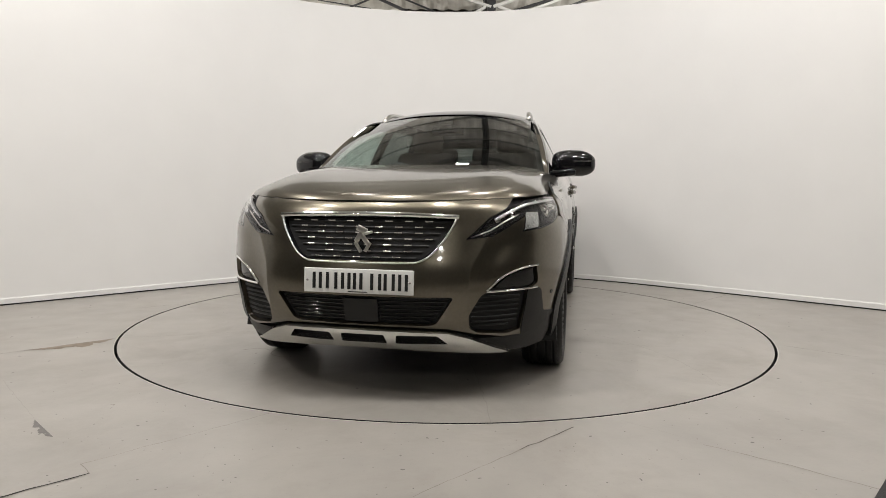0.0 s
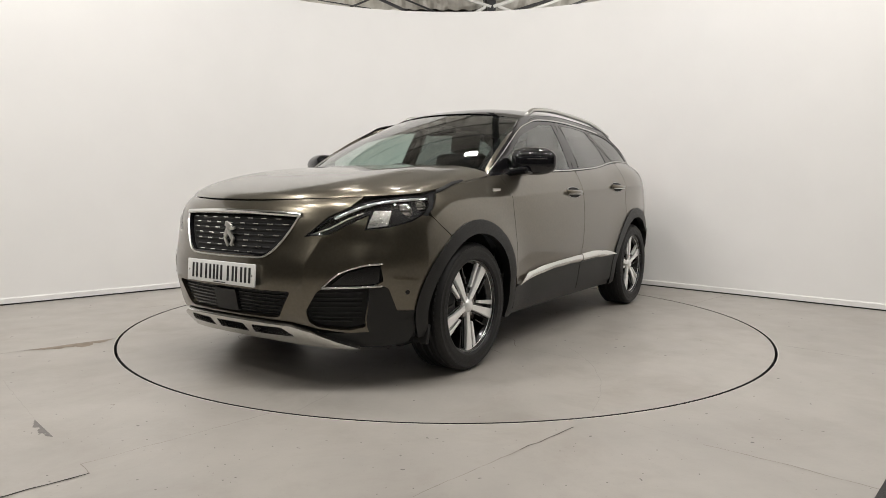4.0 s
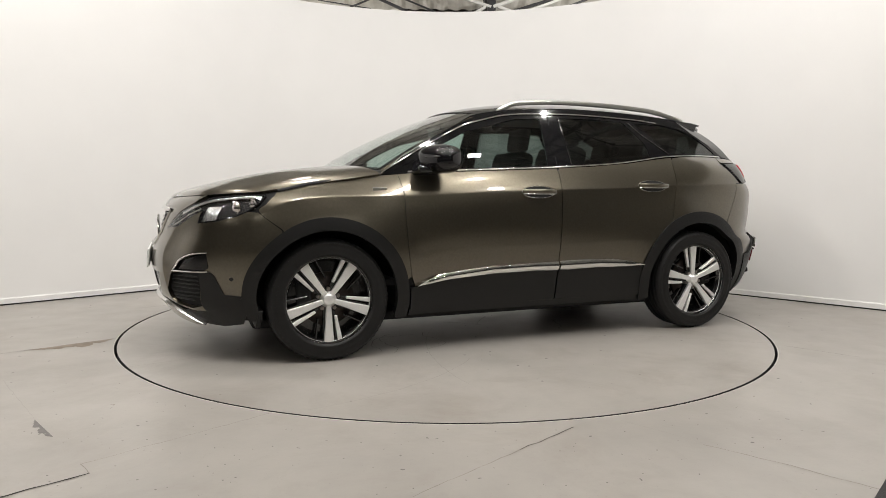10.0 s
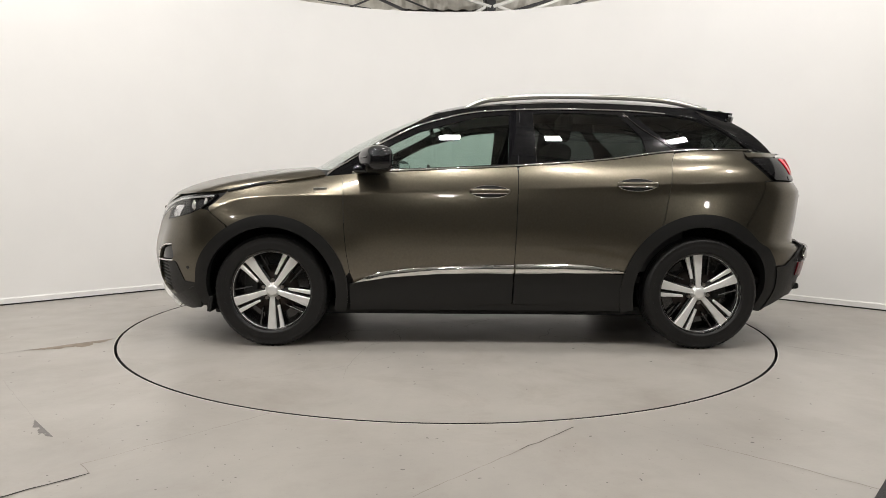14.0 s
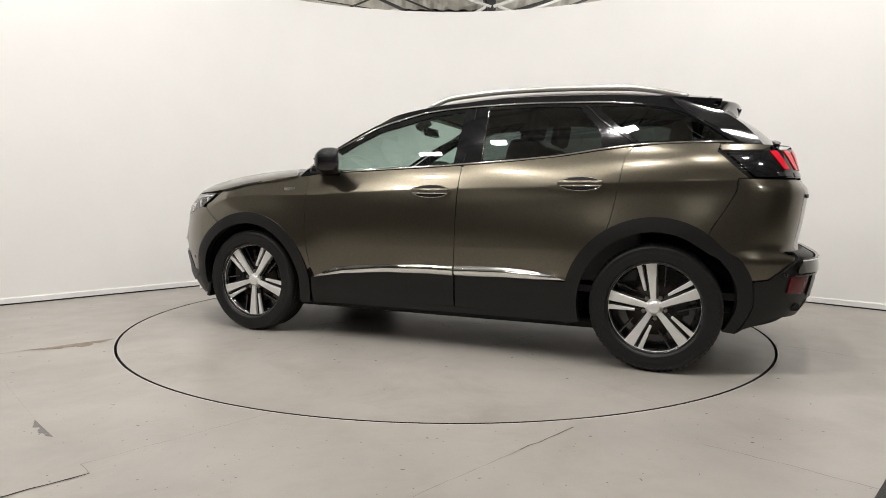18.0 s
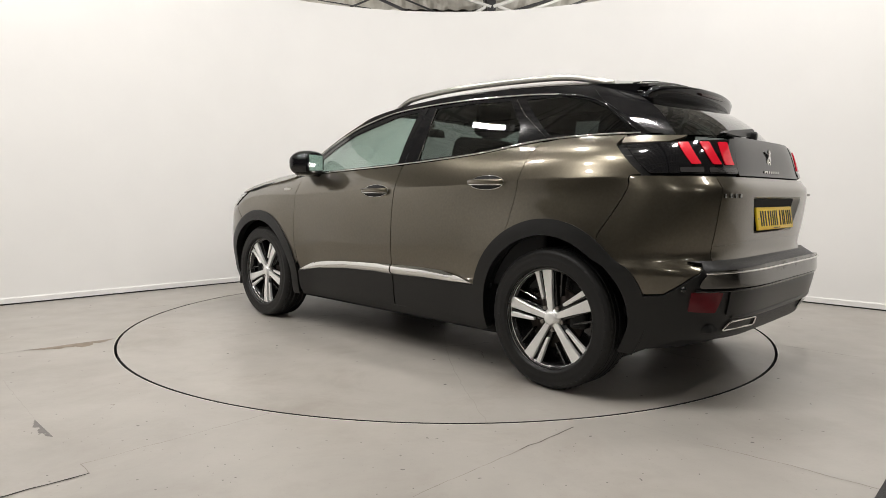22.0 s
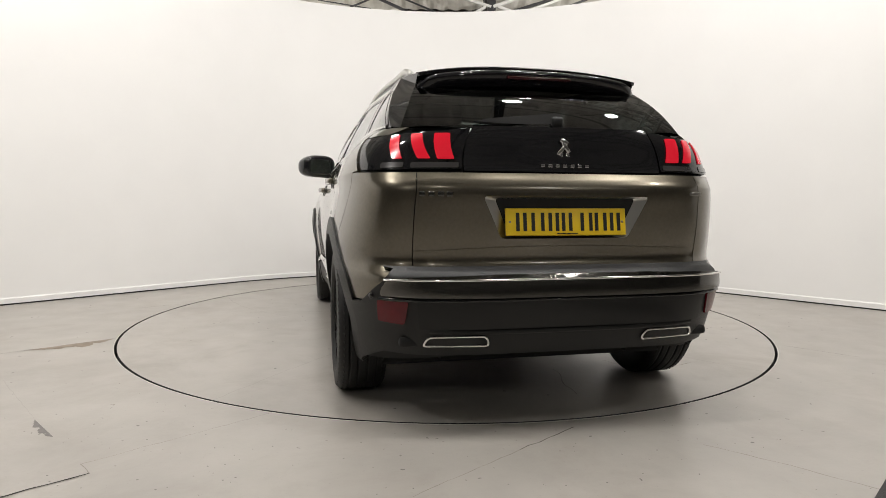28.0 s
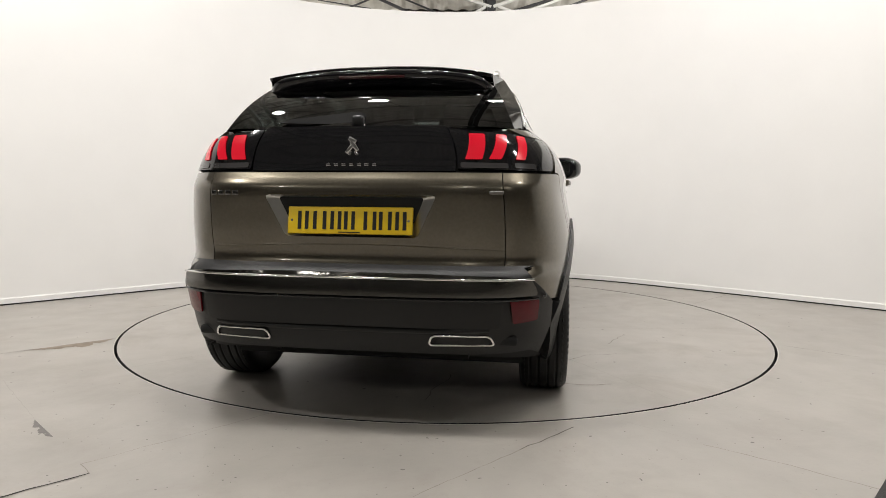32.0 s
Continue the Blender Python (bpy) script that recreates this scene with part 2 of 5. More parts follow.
# ---- the studio ----
def studio():
    floor_bm = bmesh.new()
    # ground sheet with a round opening for the turning plate
    ring = [(2.2715 * math.cos(a), 2.2715 * math.sin(a)) for a in (2 * math.pi * k / 160 for k in range(160))]
    far = [(14 * math.cos(a), 14 * math.sin(a)) for a in (2 * math.pi * k / 160 for k in range(160))]
    i, o = ([floor_bm.verts.new((x, y, 0)) for x, y in pts] for pts in (ring, far))
    for k in range(160):
        j = (k + 1) % 160
        floor_bm.faces.new((i[k], o[k], o[j], i[j]))
    floor = tagged(part("floor", floor_bm, CONCRETE, smooth=False), "grey painted concrete studio floor with scuffs and cracks", "floor", kind="structure")
    # pit and its wall: the depth's shade is put into a dark colour
    pit = bmesh.new()
    bmesh.ops.create_circle(pit, cap_ends=True, segments=64, radius=2.4, matrix=pose(0, 0, -0.12))
    lathe([(2.2715, -.12), (2.2715, -.001), (2.2725, -.001), (2.2725, -.12)], 160, pit, pose(0, 0, 0, 90))
    lip = lathe([(2.2725, -.004), (2.2725, .0012), (2.2765, .0012), (2.2775, -.001)], 160, None, pose(0, 0, 0, 90))
    part("ring_edge", lip, WORN_EDGE, floor, "pale worn edge of the round gap", smooth=False)
    tagged(part("turntable_pit", pit, DARK, smooth=False), "pit under the turning plate, coloured dark for its shade", "pit", kind="structure")

    # joints, cracks and stains that lie in the floor
    def crack(points, width, mat, name, label):
        bm = bmesh.new()
        rnd = random.Random(int(points[0][0] * 100))
        path = []
        for (x0, y0), (x1, y1) in zip(points, points[1:]):
            n = max(2, int(math.hypot(x1 - x0, y1 - y0) / 0.05))
            path += [(x0 + (x1 - x0) * k / n + rnd.uniform(-.004, .004), y0 + (y1 - y0) * k / n + rnd.uniform(-.004, .004)) for k in range(n)]
        path.append(points[-1])
        last = None
        for k, (x, y) in enumerate(path):
            a, b = path[max(k - 1, 0)], path[min(k + 1, len(path) - 1)]
            d = Vector((b[0] - a[0], b[1] - a[1], 0)).normalized()
            w = width * rnd.uniform(0.35, 1.0) / 2
            pair = [bm.verts.new((x - d.y * w, y + d.x * w, 0.0015)), bm.verts.new((x + d.y * w, y - d.x * w, 0.0015))]
            if last:
                bm.faces.new((*last, *pair[::-1]))
            last = pair
        bmesh.ops.recalc_face_normals(bm, faces=bm.faces)
        part(name, bm, mat, floor, label, smooth=False)

    joint = "faint straight joint in the concrete"
    crack([(-1.735, -2.255), (-2.243, -1.702)], 0.0022, CRACK_PALE, "floor_joint", joint)
    crack([(-1.55, -3.1), (-1.386, -2.943), (-1.215, -2.774)], 0.011, CRACK, "floor_crack", "dark crack in the concrete")
    crack([(-1.215, -2.774), (-1.29, -2.70)], 0.004, CRACK_FAINT, "floor_crack", "hooked end of the crack")
    crack([(-0.755, -2.15), (-1.013, -2.418), (-1.285, -2.70)], 0.0038, CRACK_FAINT, "floor_joint", joint)
    crack([(0.535, -2.297), (0.285, -2.54)], 0.006, CRACK, "floor_crack", "short dark crack in the concrete")
    crack([(0.285, -2.54), (-0.1, -2.93)], 0.004, CRACK_FAINT, "floor_joint", joint)
    crack([(0.757, -2.212), (1.019, -2.463)], 0.003, CRACK_PALE, "floor_joint", joint)
    crack([(1.006, -2.474), (1.243, -2.662), (1.62, -3.02)], 0.005, CRACK_FAINT, "floor_joint", joint)
    crack([(2.178, -0.795), (2.49, -1.087)], 0.006, CRACK_FAINT, "floor_joint", joint)
    crack([(2.141, 0.723), (2.698, 1.285)], 0.006, CRACK_FAINT, "floor_joint", joint)
    crack([(-2.518, 0.381), (-2.188, 0.616)], 0.006, CRACK_FAINT, "floor_joint", joint)
    crack([(-3.3, -1.77), (-2.626, -1.17), (-2.171, -.753)], 0.008, CRACK_FAINT, "floor_joint", joint)

    def smear(p, q, width, mat, name, label, seed):
        """A worn patch with one straight edge from p to q and one ragged edge."""
        bm, rnd, last = bmesh.new(), random.Random(seed), None
        up = .0010 + .0003 * (seed % 4)
        a, b = Vector((*p, up)), Vector((*q, up))
        across = Vector(((b - a).y, -(b - a).x, 0)).normalized()
        depth = [rnd.uniform(.35, 1.0) * width for _ in range(10)]
        for k in range(46):
            t = k / 45
            w = float(np.interp(t * 9, range(10), depth)) + rnd.uniform(-.12, .12) * width
            full = min(1, t * 5, (1 - t) * 7)
            row = [bm.verts.new(a.lerp(b, t)), bm.verts.new(a.lerp(b, t) + across * max(.002, w * full))]
            if last:
                bm.faces.new((last[0], row[0], row[1], last[1]))
            last = row
        bmesh.ops.recalc_face_normals(bm, faces=bm.faces)
        part(name, bm, mat, floor, label, smooth=False)

    smear((-2.52, -1.075), (-2.16, -.748), .085, STAIN, "floor_stain", "brown worn patch along the joint", 3)
    smear((-2.46, -1.03), (-2.25, -.83), .13, STAIN, "floor_stain", "brown worn patch along the joint", 4)
    smear((-1.728, -2.262), (-1.535, -2.452), .036, SCUFF, "floor_scuff", "dark scuff on the concrete", 9)

    def stain(cx, cy, rx, ry, turn, mat, name, label, seed):
        bm, rnd = bmesh.new(), random.Random(seed)
        vs = []
        for k in range(36):
            a = 2 * math.pi * k / 36
            r = rnd.uniform(0.55, 1.0)
            v = pose(cx, cy, 0.0012, 0, 0, turn) @ Vector((rx * r * math.cos(a), ry * r * math.sin(a), 0))
            vs.append(bm.verts.new(v))
        bm.faces.new(vs)
        part(name, bm, mat, floor, label, smooth=False)

    rnd = random.Random(8)
    for k in range(170):
        x, y = rnd.uniform(-3.0, 3.0), rnd.uniform(-3.3, 1.2)
        if math.hypot(x, y) > 2.32:
            stain(x, y, rnd.uniform(.004, .012), rnd.uniform(.003, .008), rnd.uniform(0, 180), SCUFF, "floor_speck", "", 20 + k)
    for k in range(210):
        x, y = rnd.uniform(-2.3, 1.5), rnd.uniform(-3.0, -1.7)
        if math.hypot(x, y) > 2.32:
            stain(x, y, rnd.uniform(.002, .0055), rnd.uniform(.002, .005), rnd.uniform(0, 180), SCUFF, "floor_speck", "", 300 + k)

    mat_bm = box(.9, .4, .008, pose(1.445 + .20 * math.cos(radians(-43)), -2.84 + .20 * math.sin(radians(-43)), .004, 0, 0, 47), .002)
    tagged(part("floor_mat", mat_bm, RUBBER, smooth=False), "black rubber mat lying on the concrete floor", "mat")

    # white wall: two flat wings and a round corner behind the plate
    cx, cy, rad, high = -0.03, -0.42, 3.2, 3.045
    aim_l, aim_r = math.radians(44.8), math.radians(-42.6)
    pts = [(cx - rad * math.sin(a), cy + rad * math.cos(a)) for a in (aim_l + (aim_r - aim_l) * k / 60 for k in range(61))]
    left = [(pts[0][0] - math.cos(aim_l) * d, pts[0][1] - math.sin(aim_l) * d) for d in (7.5, 5.0, 3.0, 2.0, 1.0)]
    right = [(pts[-1][0] + math.cos(aim_r) * d, pts[-1][1] + math.sin(aim_r) * d) for d in (1.0, 2.0, 3.0, 5.0, 7.5)]
    line = left + pts + right

    def sweep(section, mat, name, label):
        bm, last = bmesh.new(), None
        for k, (x, y) in enumerate(line):
            a, b = line[max(k - 1, 0)], line[min(k + 1, len(line) - 1)]
            n = Vector((b[1] - a[1], a[0] - b[0], 0)).normalized()
            row = [bm.verts.new((x + n.x * d, y + n.y * d, z)) for d, z in section]
            if last:
                for j in range(len(row)):
                    bm.faces.new((last[j], row[j], row[(j + 1) % len(row)], last[(j + 1) % len(row)]))
            else:
                bm.faces.new(row)
            last = row
        bm.faces.new(last[::-1])
        bmesh.ops.recalc_face_normals(bm, faces=bm.faces)
        for e in bm.edges:
            e.smooth = len(e.link_faces) == 2 and e.calc_face_angle(0) < 0.4
        ob = part(name, bm, mat, None)
        return tagged(ob, label, "wall", kind="structure")

    sweep([(0, 0), (0, high), (-0.10, high), (-0.10, 0)], WALL, "wall_studio", "tall smooth white curved studio wall")
    sweep([(0.012, 0.012), (0.012, 0.052), (0.008, 0.06), (0.0, 0.06), (0.0, 0.012)], WALL_TRIM, "baseboard", "low white skirting along the studio wall")
    # solid dark strip drawn for the shade below the skirting
    sweep([(0.006, 0.0), (0.006, 0.012), (0.0, 0.012), (0.0, 0.0)], DARK, "trim", "dark strip painting the shade under the skirting")

    # the dim hall around: walls and the roof of ribbed sheet on girders
    for name, m, sx, sy in (("wall_north", pose(0, 11, 3), 22, .2), ("wall_south", pose(0, -11, 3), 22, .2), ("wall_east", pose(11, 0, 3), .2, 22), ("wall_west", pose(-11, 0, 3), .2, 22)):
        tagged(part(name, box(sx, sy, 6.4, m), HALL, smooth=False), "dim grey hall wall", "wall", kind="structure")
    bm = bmesh.new()
    for side in (-1, 1):
        last = None
        for k in range(281):
            x = -11 + 22 * k / 280
            up = 0.03 if k % 4 < 2 else 0.0
            row = [bm.verts.new((x, side * 11.0, 5.0 + up)), bm.verts.new((x, 0, 6.6 + up))]
            if last:
                bm.faces.new((last[0], row[0], row[1], last[1]))
            last = row
    tagged(part("ceiling", bm, SHEET, smooth=False), "grey ribbed sheet roof of the hall", "ceiling", kind="structure")


def girder(m, length, depth, mat):
    """A lattice girder along x: two chords and zigzag bracing."""
    root = new("roof_girder")
    root.matrix_world = m
    for z, w in ((0, .09), (depth, .09)):
        part("chord", box(length, w, .09, pose(0, 0, z), .008), mat, root, smooth=False)
    n = int(length / depth)
    for k in range(n):
        a, b = -length / 2 + length * k / n, -length / 2 + length * (k + .5) / n
        c = -length / 2 + length * (k + 1) / n
        part("brace", tube([(a, 0, 0), (b, 0, depth)], .028, 6), mat, root, smooth=False)
        part("brace", tube([(b, 0, depth), (c, 0, 0)], .028, 6), mat, root, smooth=False)
    return tagged(root, "grey steel lattice girder under the roof", "girder", "roof girders")


def roof():
    for y in (-6.5, -2.8, 0.9):
        girder(pose(0, y, 4.75 + (1.0 if abs(y) < 4 else .2) * .3), 21.5, 0.75, GIRDER)
    for k, x in enumerate((-3.6, 0.8, 4.4)):
        girder(pose(x, 0, 4.9, 0, 0, 90), 21.5, 0.6, GIRDER_DARK if k == 1 else GIRDER)
    for y in (-8.5, -7.2, -5.9, -4.6, -3.3, -2.0, -.7, .7, 2.0, 3.3, 4.6, 5.9, 7.2, 8.5):
        z = 6.5 - abs(y) * 1.6 / 11
        tagged(part("roof_purlin", box(21.8, .07, .14, pose(0, y, z - .07), .005), GIRDER, smooth=False), "grey steel purlin under the roof sheet", "purlin", "roof purlins")


def gable():
    """The far end of the roof: cream ribbed cladding, a dark post, rafters and wind braces."""
    for x in np.arange(-4.2, 5.0, .42):
        if not -1.35 < x < 2.6:
            sheet = part("gable_sheet", box(.40, .03, 1.3, pose(float(x), 10.6, 5.2), .012), CREAM, None, smooth=False)
            tagged(sheet, "cream ribbed cladding sheet under the roof", "cladding", "gable sheets")
    for k, x in enumerate(np.arange(-1.2, 2.6, .31)):
        sheet = part("gable_board", box(.295, .02, 2.2, pose(float(x), 10.3, 5.2, 0, -62 if x < .9 else 62), .006), BROWN_SHEET if k % 3 else SHEET, None, smooth=False)
        tagged(sheet, "brown-grey sloping sheet under the roof", "cladding", "gable boards")
    frame_ob = new("roof_frame")
    frame_ob.location = (.87, 8.3, 4.4)

    def beam(a, b, w, mat, label):
        d = Vector(b) - Vector(a)
        m = Matrix.Translation((Vector(a) + Vector(b)) / 2 - frame_ob.location) @ d.to_track_quat("X", "Y").to_matrix().to_4x4()
        part("brace", box(d.length, w, w * 1.4, m, .004), mat, frame_ob, label, smooth=False)
    part("post", box(.16, .16, 1.0, pose(0, 0, .5), .01), GIRDER_DARK, frame_ob, "dark steel post", smooth=False)
    for a, b, w in (((.86, 8.25, 4.62), (-.35, 8.25, 4.98), .05), ((.9, 8.25, 4.62), (2.0, 8.25, 5.0), .06), ((1.0, 8.25, 4.62), (1.5, 8.25, 4.46), .05), ((.75, 8.25, 4.62), (.45, 8.25, 4.45), .05), ((1.55, 8.2, 4.52), (2.6, 8.2, 4.9), .04)):
        beam(a, b, w, PALE_STEEL, "pale painted steel brace")
    for a, b, w in (((-1.7, 9.0, 5.1), (-.6, 9.0, 4.62), .05), ((-2.3, 9.0, 4.7), (-1.3, 9.0, 5.1), .03), ((2.1, 9, 4.7), (3.2, 9, 5.1), .04), ((-1.2, 9, 5.1), (-.1, 9, 4.66), .03), ((1.3, 9, 4.72), (2.4, 9, 5.06), .05), ((-2.7, 9, 4.95), (-1.6, 9, 4.78), .02)):
        beam(a, b, w, GIRDER_DARK, "dark steel brace")
    tagged(frame_ob, "dark steel roof post with pale and dark braces", "roof frame")


def led_panel(eye, target, a, b):
    """A flat lamp housing behind each light, hung from the roof on two rods."""
    root = new("led_panel_light")
    root.location = eye
    turn = look((0, 0, 0), Vector(target) - Vector(eye))
    part("housing", box(a + .06, b + .06, .05, turn @ pose(0, 0, .045), .006), HOUSING, root, smooth=False)
    top = 6.6 - abs(eye[1]) * 1.6 / 11 - eye[2]
    for s in (-1, 1):
        q = turn @ Vector((s * a / 2, 0, .05))
        part("rod", tube([q, (q.x, q.y, top)], .012, 6, up=(0, 1, 0)), GIRDER_DARK, root)
    return tagged(root, "flat white LED panel light hung over the studio", "light", "studio lights")


def added_housing(x, y):
    """A made-up round housing on a rod for an added, unseen hall lamp."""
    root = new("high_bay_lamp")
    root.location = (x, y, 4.3)
    part("shade", lathe([(.30, -.02), (.29, .05), (.16, .22), (.07, .26), (.0, .26), (.06, .25), (.15, .21), (.28, .05), (.30, -.02)], 32, m=pose(0, 0, .12, 90)), HOUSING, root)
    part("rod", tube([(0, 0, .3), (0, 0, 2.31 - abs(y) * 1.6 / 11)], .012, 6, up=(0, 1, 0)), GIRDER_DARK, root)
    return tagged(root, "round white lamp housing added under the roof, out of view", "lamp", "hall lamps")


studio()
roof()
gable()
for x, y, watts in ADDED_HALL_LAMPS:
    added_housing(x, y)
for eye, target, a, b, watts in LAMPS:
    led_panel(eye, target, a, b)


def turntable():
    bm = bmesh.new()
    n = 160
    top = [bm.verts.new((2.2555 * math.cos(2 * math.pi * k / n), 2.2555 * math.sin(2 * math.pi * k / n), 0)) for k in range(n)]
    low = [bm.verts.new((v.co.x, v.co.y, -0.1)) for v in top]
    bm.faces.new(top)
    for k in range(n):
        bm.faces.new((low[k], low[(k + 1) % n], top[(k + 1) % n], top[k]))
    bmesh.ops.recalc_face_normals(bm, faces=bm.faces)
    bm.normal_update()
    bm.faces.index_update()
    # side faces take a dark colour that paints the shade in the gap
    dark = [f.index for f in bm.faces if abs(f.normal.z) < .5]
    plate = tagged(part("turntable", bm, PLATE_CONCRETE, smooth=False), "round grey concrete turning plate, its rim coloured dark for the gap's shade", "turntable")
    plate.data.materials.append(DARK)
    for k in dark:
        plate.data.polygons[k].material_index = 1
    rnd = random.Random(11)
    for a0, r0, a1, r1 in ((0.35, .3, .3, 2.25), (2.3, .1, 2.42, 2.25), (2.9, .2, 2.6, 1.6), (0.9, .3, 1.25, 1.7), (3.9, .2, 3.8, 2.25), (5.3, .9, 5.25, 2.25), (1.3, 1.2, 0.9, 2.2), (4.6, 1.0, 4.75, 2.2)):
        b, last = bmesh.new(), None
        for k in range(40):
            q = k / 39
            a, r = a0 + (a1 - a0) * q + rnd.uniform(-.003, .003), r0 + (r1 - r0) * q
            w = .0025 * rnd.uniform(.4, 1)
            pair = [b.verts.new((r * math.cos(a + s * w / r), r * math.sin(a + s * w / r), .0015)) for s in (-1, 1)]
            if last:
                b.faces.new((*last, *pair[::-1]))
            last = pair
        bmesh.ops.recalc_face_normals(b, faces=b.faces)
        part("plate_joint", b, CRACK_PALE, plate, "faint joint in the plate", smooth=False)
    for k in range(16):
        b, last = bmesh.new(), None
        a, r, turn = rnd.uniform(0, 6.28), rnd.uniform(.2, 1.5), rnd.uniform(0, 6.28)
        x, y = r * math.cos(a), r * math.sin(a)
        for j in range(rnd.randint(8, 16)):
            turn += rnd.uniform(-.7, .7)
            x, y = x + .045 * math.cos(turn), y + .045 * math.sin(turn)
            if math.hypot(x, y) > 2.15:
                break
            w = rnd.uniform(.0015, .0035)
            pair = [b.verts.new((x - q * w * math.sin(turn), y + q * w * math.cos(turn), .0018)) for q in (1, -1)]
            if last:
                b.faces.new((*last, *pair[::-1]))
            last = pair
        bmesh.ops.recalc_face_normals(b, faces=b.faces)
        part("plate_crack", b, CRACK_FAINT, plate, "fine crack in the plate", smooth=False)
    for k in range(90):
        b = bmesh.new()
        a, r = rnd.uniform(0, 6.28), 2.1 * math.sqrt(rnd.random())
        bmesh.ops.create_circle(b, cap_ends=True, segments=7, radius=rnd.uniform(.003, .009), matrix=pose(r * math.cos(a), r * math.sin(a), .0012))
        part("plate_speck", b, SCUFF, plate, smooth=False)
    return plate


plate = turntable()


# ---- the car: its surfaces ----
def curve(*knots):
    """A smooth curve through (a, b) knots, as a function of a."""
    knots = sorted(knots)
    xs, ys = np.array([k[0] for k in knots], float), np.array([k[1] for k in knots], float)
    h, s = np.diff(xs), np.diff(ys) / np.diff(xs)
    d = np.empty(len(xs))
    d[1:-1] = (s[:-1] * h[1:] + s[1:] * h[:-1]) / (h[1:] + h[:-1])
    d[0], d[-1] = s[0], s[-1]
    lo, hi, n = xs[0], xs[-1], 500
    grid = np.linspace(lo, hi, n + 1)
    i = np.clip(np.searchsorted(xs, grid) - 1, 0, len(h) - 1)
    q = (grid - xs[i]) / h[i]
    table = ((2 * q ** 3 - 3 * q ** 2 + 1) * ys[i] + (q ** 3 - 2 * q ** 2 + q) * h[i] * d[i]
             + (3 * q ** 2 - 2 * q ** 3) * ys[i + 1] + (q ** 3 - q ** 2) * h[i] * d[i + 1]).tolist()

    def value(a):
        k = min(max((a - lo) / (hi - lo), 0.0), 1.0) * n
        j = min(int(k), n - 1)
        return table[j] + (table[j + 1] - table[j]) * (k - j)
    return value


AXLE, HUB = 1.3375, 0.345
SIDE = curve((.15, .80), (.30, .845), (.42, .862), (.50, .877), (.62, .893), (.72, .899), (.82, .898), (.92, .892), (1.02, .880), (1.3, .85))
BELT = curve((2.1, 1.0), (1.75, 1.03), (1.5, 1.05), (1.2, 1.07), (.95, 1.082), (.56, 1.100), (-.2, 1.136), (-.75, 1.178), (-1.2, 1.236), (-1.45, 1.246), (-1.75, 1.245), (-2.1, 1.235))
ROLL = curve((2.1, .115), (1.6, .128), (1.2, .125), (.92, .088), (.7, .068), (0, .06), (-.4, .066), (-1.2, .120), (-1.6, .130), (-2.1, .124))
NOSE = curve((.15, 2.06), (.25, 2.17), (.35, 2.248), (.45, 2.278), (.55, 2.290), (.62, 2.282), (.72, 2.252), (.85, 2.212), (.92, 2.172), (.97, 2.10), (1.03, 2.0))
TAIL = curve((.15, -1.94), (.30, -2.05), (.38, -2.10), (.45, -2.12), (.60, -2.136), (.638, -2.128), (.66, -2.085), (.69, -2.066), (.735, -2.070), (.80, -2.082), (.90, -2.096), (.97, -2.104), (.99, -2.104), (1.005, -2.099), (1.018, -2.088), (1.06, -2.062), (1.10, -2.050), (1.2, -2.026), (1.28, -1.995))
CREASE = curve((1.76, .80), (1.706, .845), (1.59, .903), (1.39, .938), (1.13, .946), (.87, .948), (.44, .971), (-.035, .988), (-.656, 1.007), (-1.08, 1.028), (-1.44, 1.038), (-1.76, 1.046), (-2.0, 1.05))
FOLD = curve((1.76, .3), (1.6, 1.5), (1.2, 2.0), (.9, 1.7), (.6, .8), (.2, .5), (-.2, .8), (-.6, 1.5), (-1.6, 1.6), (-1.9, .6), (-2.0, 0))
NOSE_FOLD = curve((.30, .53), (.39, .519), (.54, .509), (.64, .516), (.70, .545), (.78, .604), (.83, .700), (.9, .8))
FRONT, REAR = 1.45, -1.20
NF, MF, NR, MR = 3.0, 2.4, 3.0, 5.2


def side_width(x, z):
    s = max(0.0, z - (BELT(x) - .26)) / .26
    y = SIDE(z) - ROLL(x) * s ** (2.3 if x > -1 else min(3.1, 2.3 + (-1 - x) * 1.6))
    for ax, flare in ((AXLE, .026), (-AXLE, .016)):
        r = math.hypot(x - ax, z - HUB)
        y += flare * math.exp(-((r - .42) / .16) ** 2)
    # crease over the wheel arch and through the handles: the skin leans in above it and is hollow below
    if -2.0 < x < 1.75:
        d, k = z - CREASE(x), FOLD(x)
        soft = .004
        y -= k * .068 * (math.sqrt(d * d + soft * soft) + d) / 2 * math.exp(-max(0, d) / .10)
        q = max(0.0, -d) / .09
        y -= k * .007 * (math.sqrt(q * q + .002) - .0447) * math.exp(1 - q)
    # low fold in the doors
    if -1.0 < x < .8:
        d = z - (.638 - .012 * x)
        y += .0008 * math.exp(-abs(d) / .03) * min(1, (.8 - x) / .5, (x + 1.0) / .3)
    return y


def arc_table(n, m, a, b):
    t, last, out = 0.0, None, []
    for k in range(401):
        f = math.pi / 2 * k / 400
        p = (a * math.cos(f) ** (2 / n), b * math.sin(f) ** (2 / m))
        t += math.dist(p, last) if last else 0
        out.append((f, t))
        last = p
    return [v for v in zip(*out)]


ARC_F, ARC_R = arc_table(NF, MF, 2.26 - FRONT, .9), arc_table(NR, MR, REAR + 2.12, .86)
U1 = ARC_F[1][-1]
U2 = U1 + FRONT - REAR
U3 = U2 + ARC_R[1][-1]


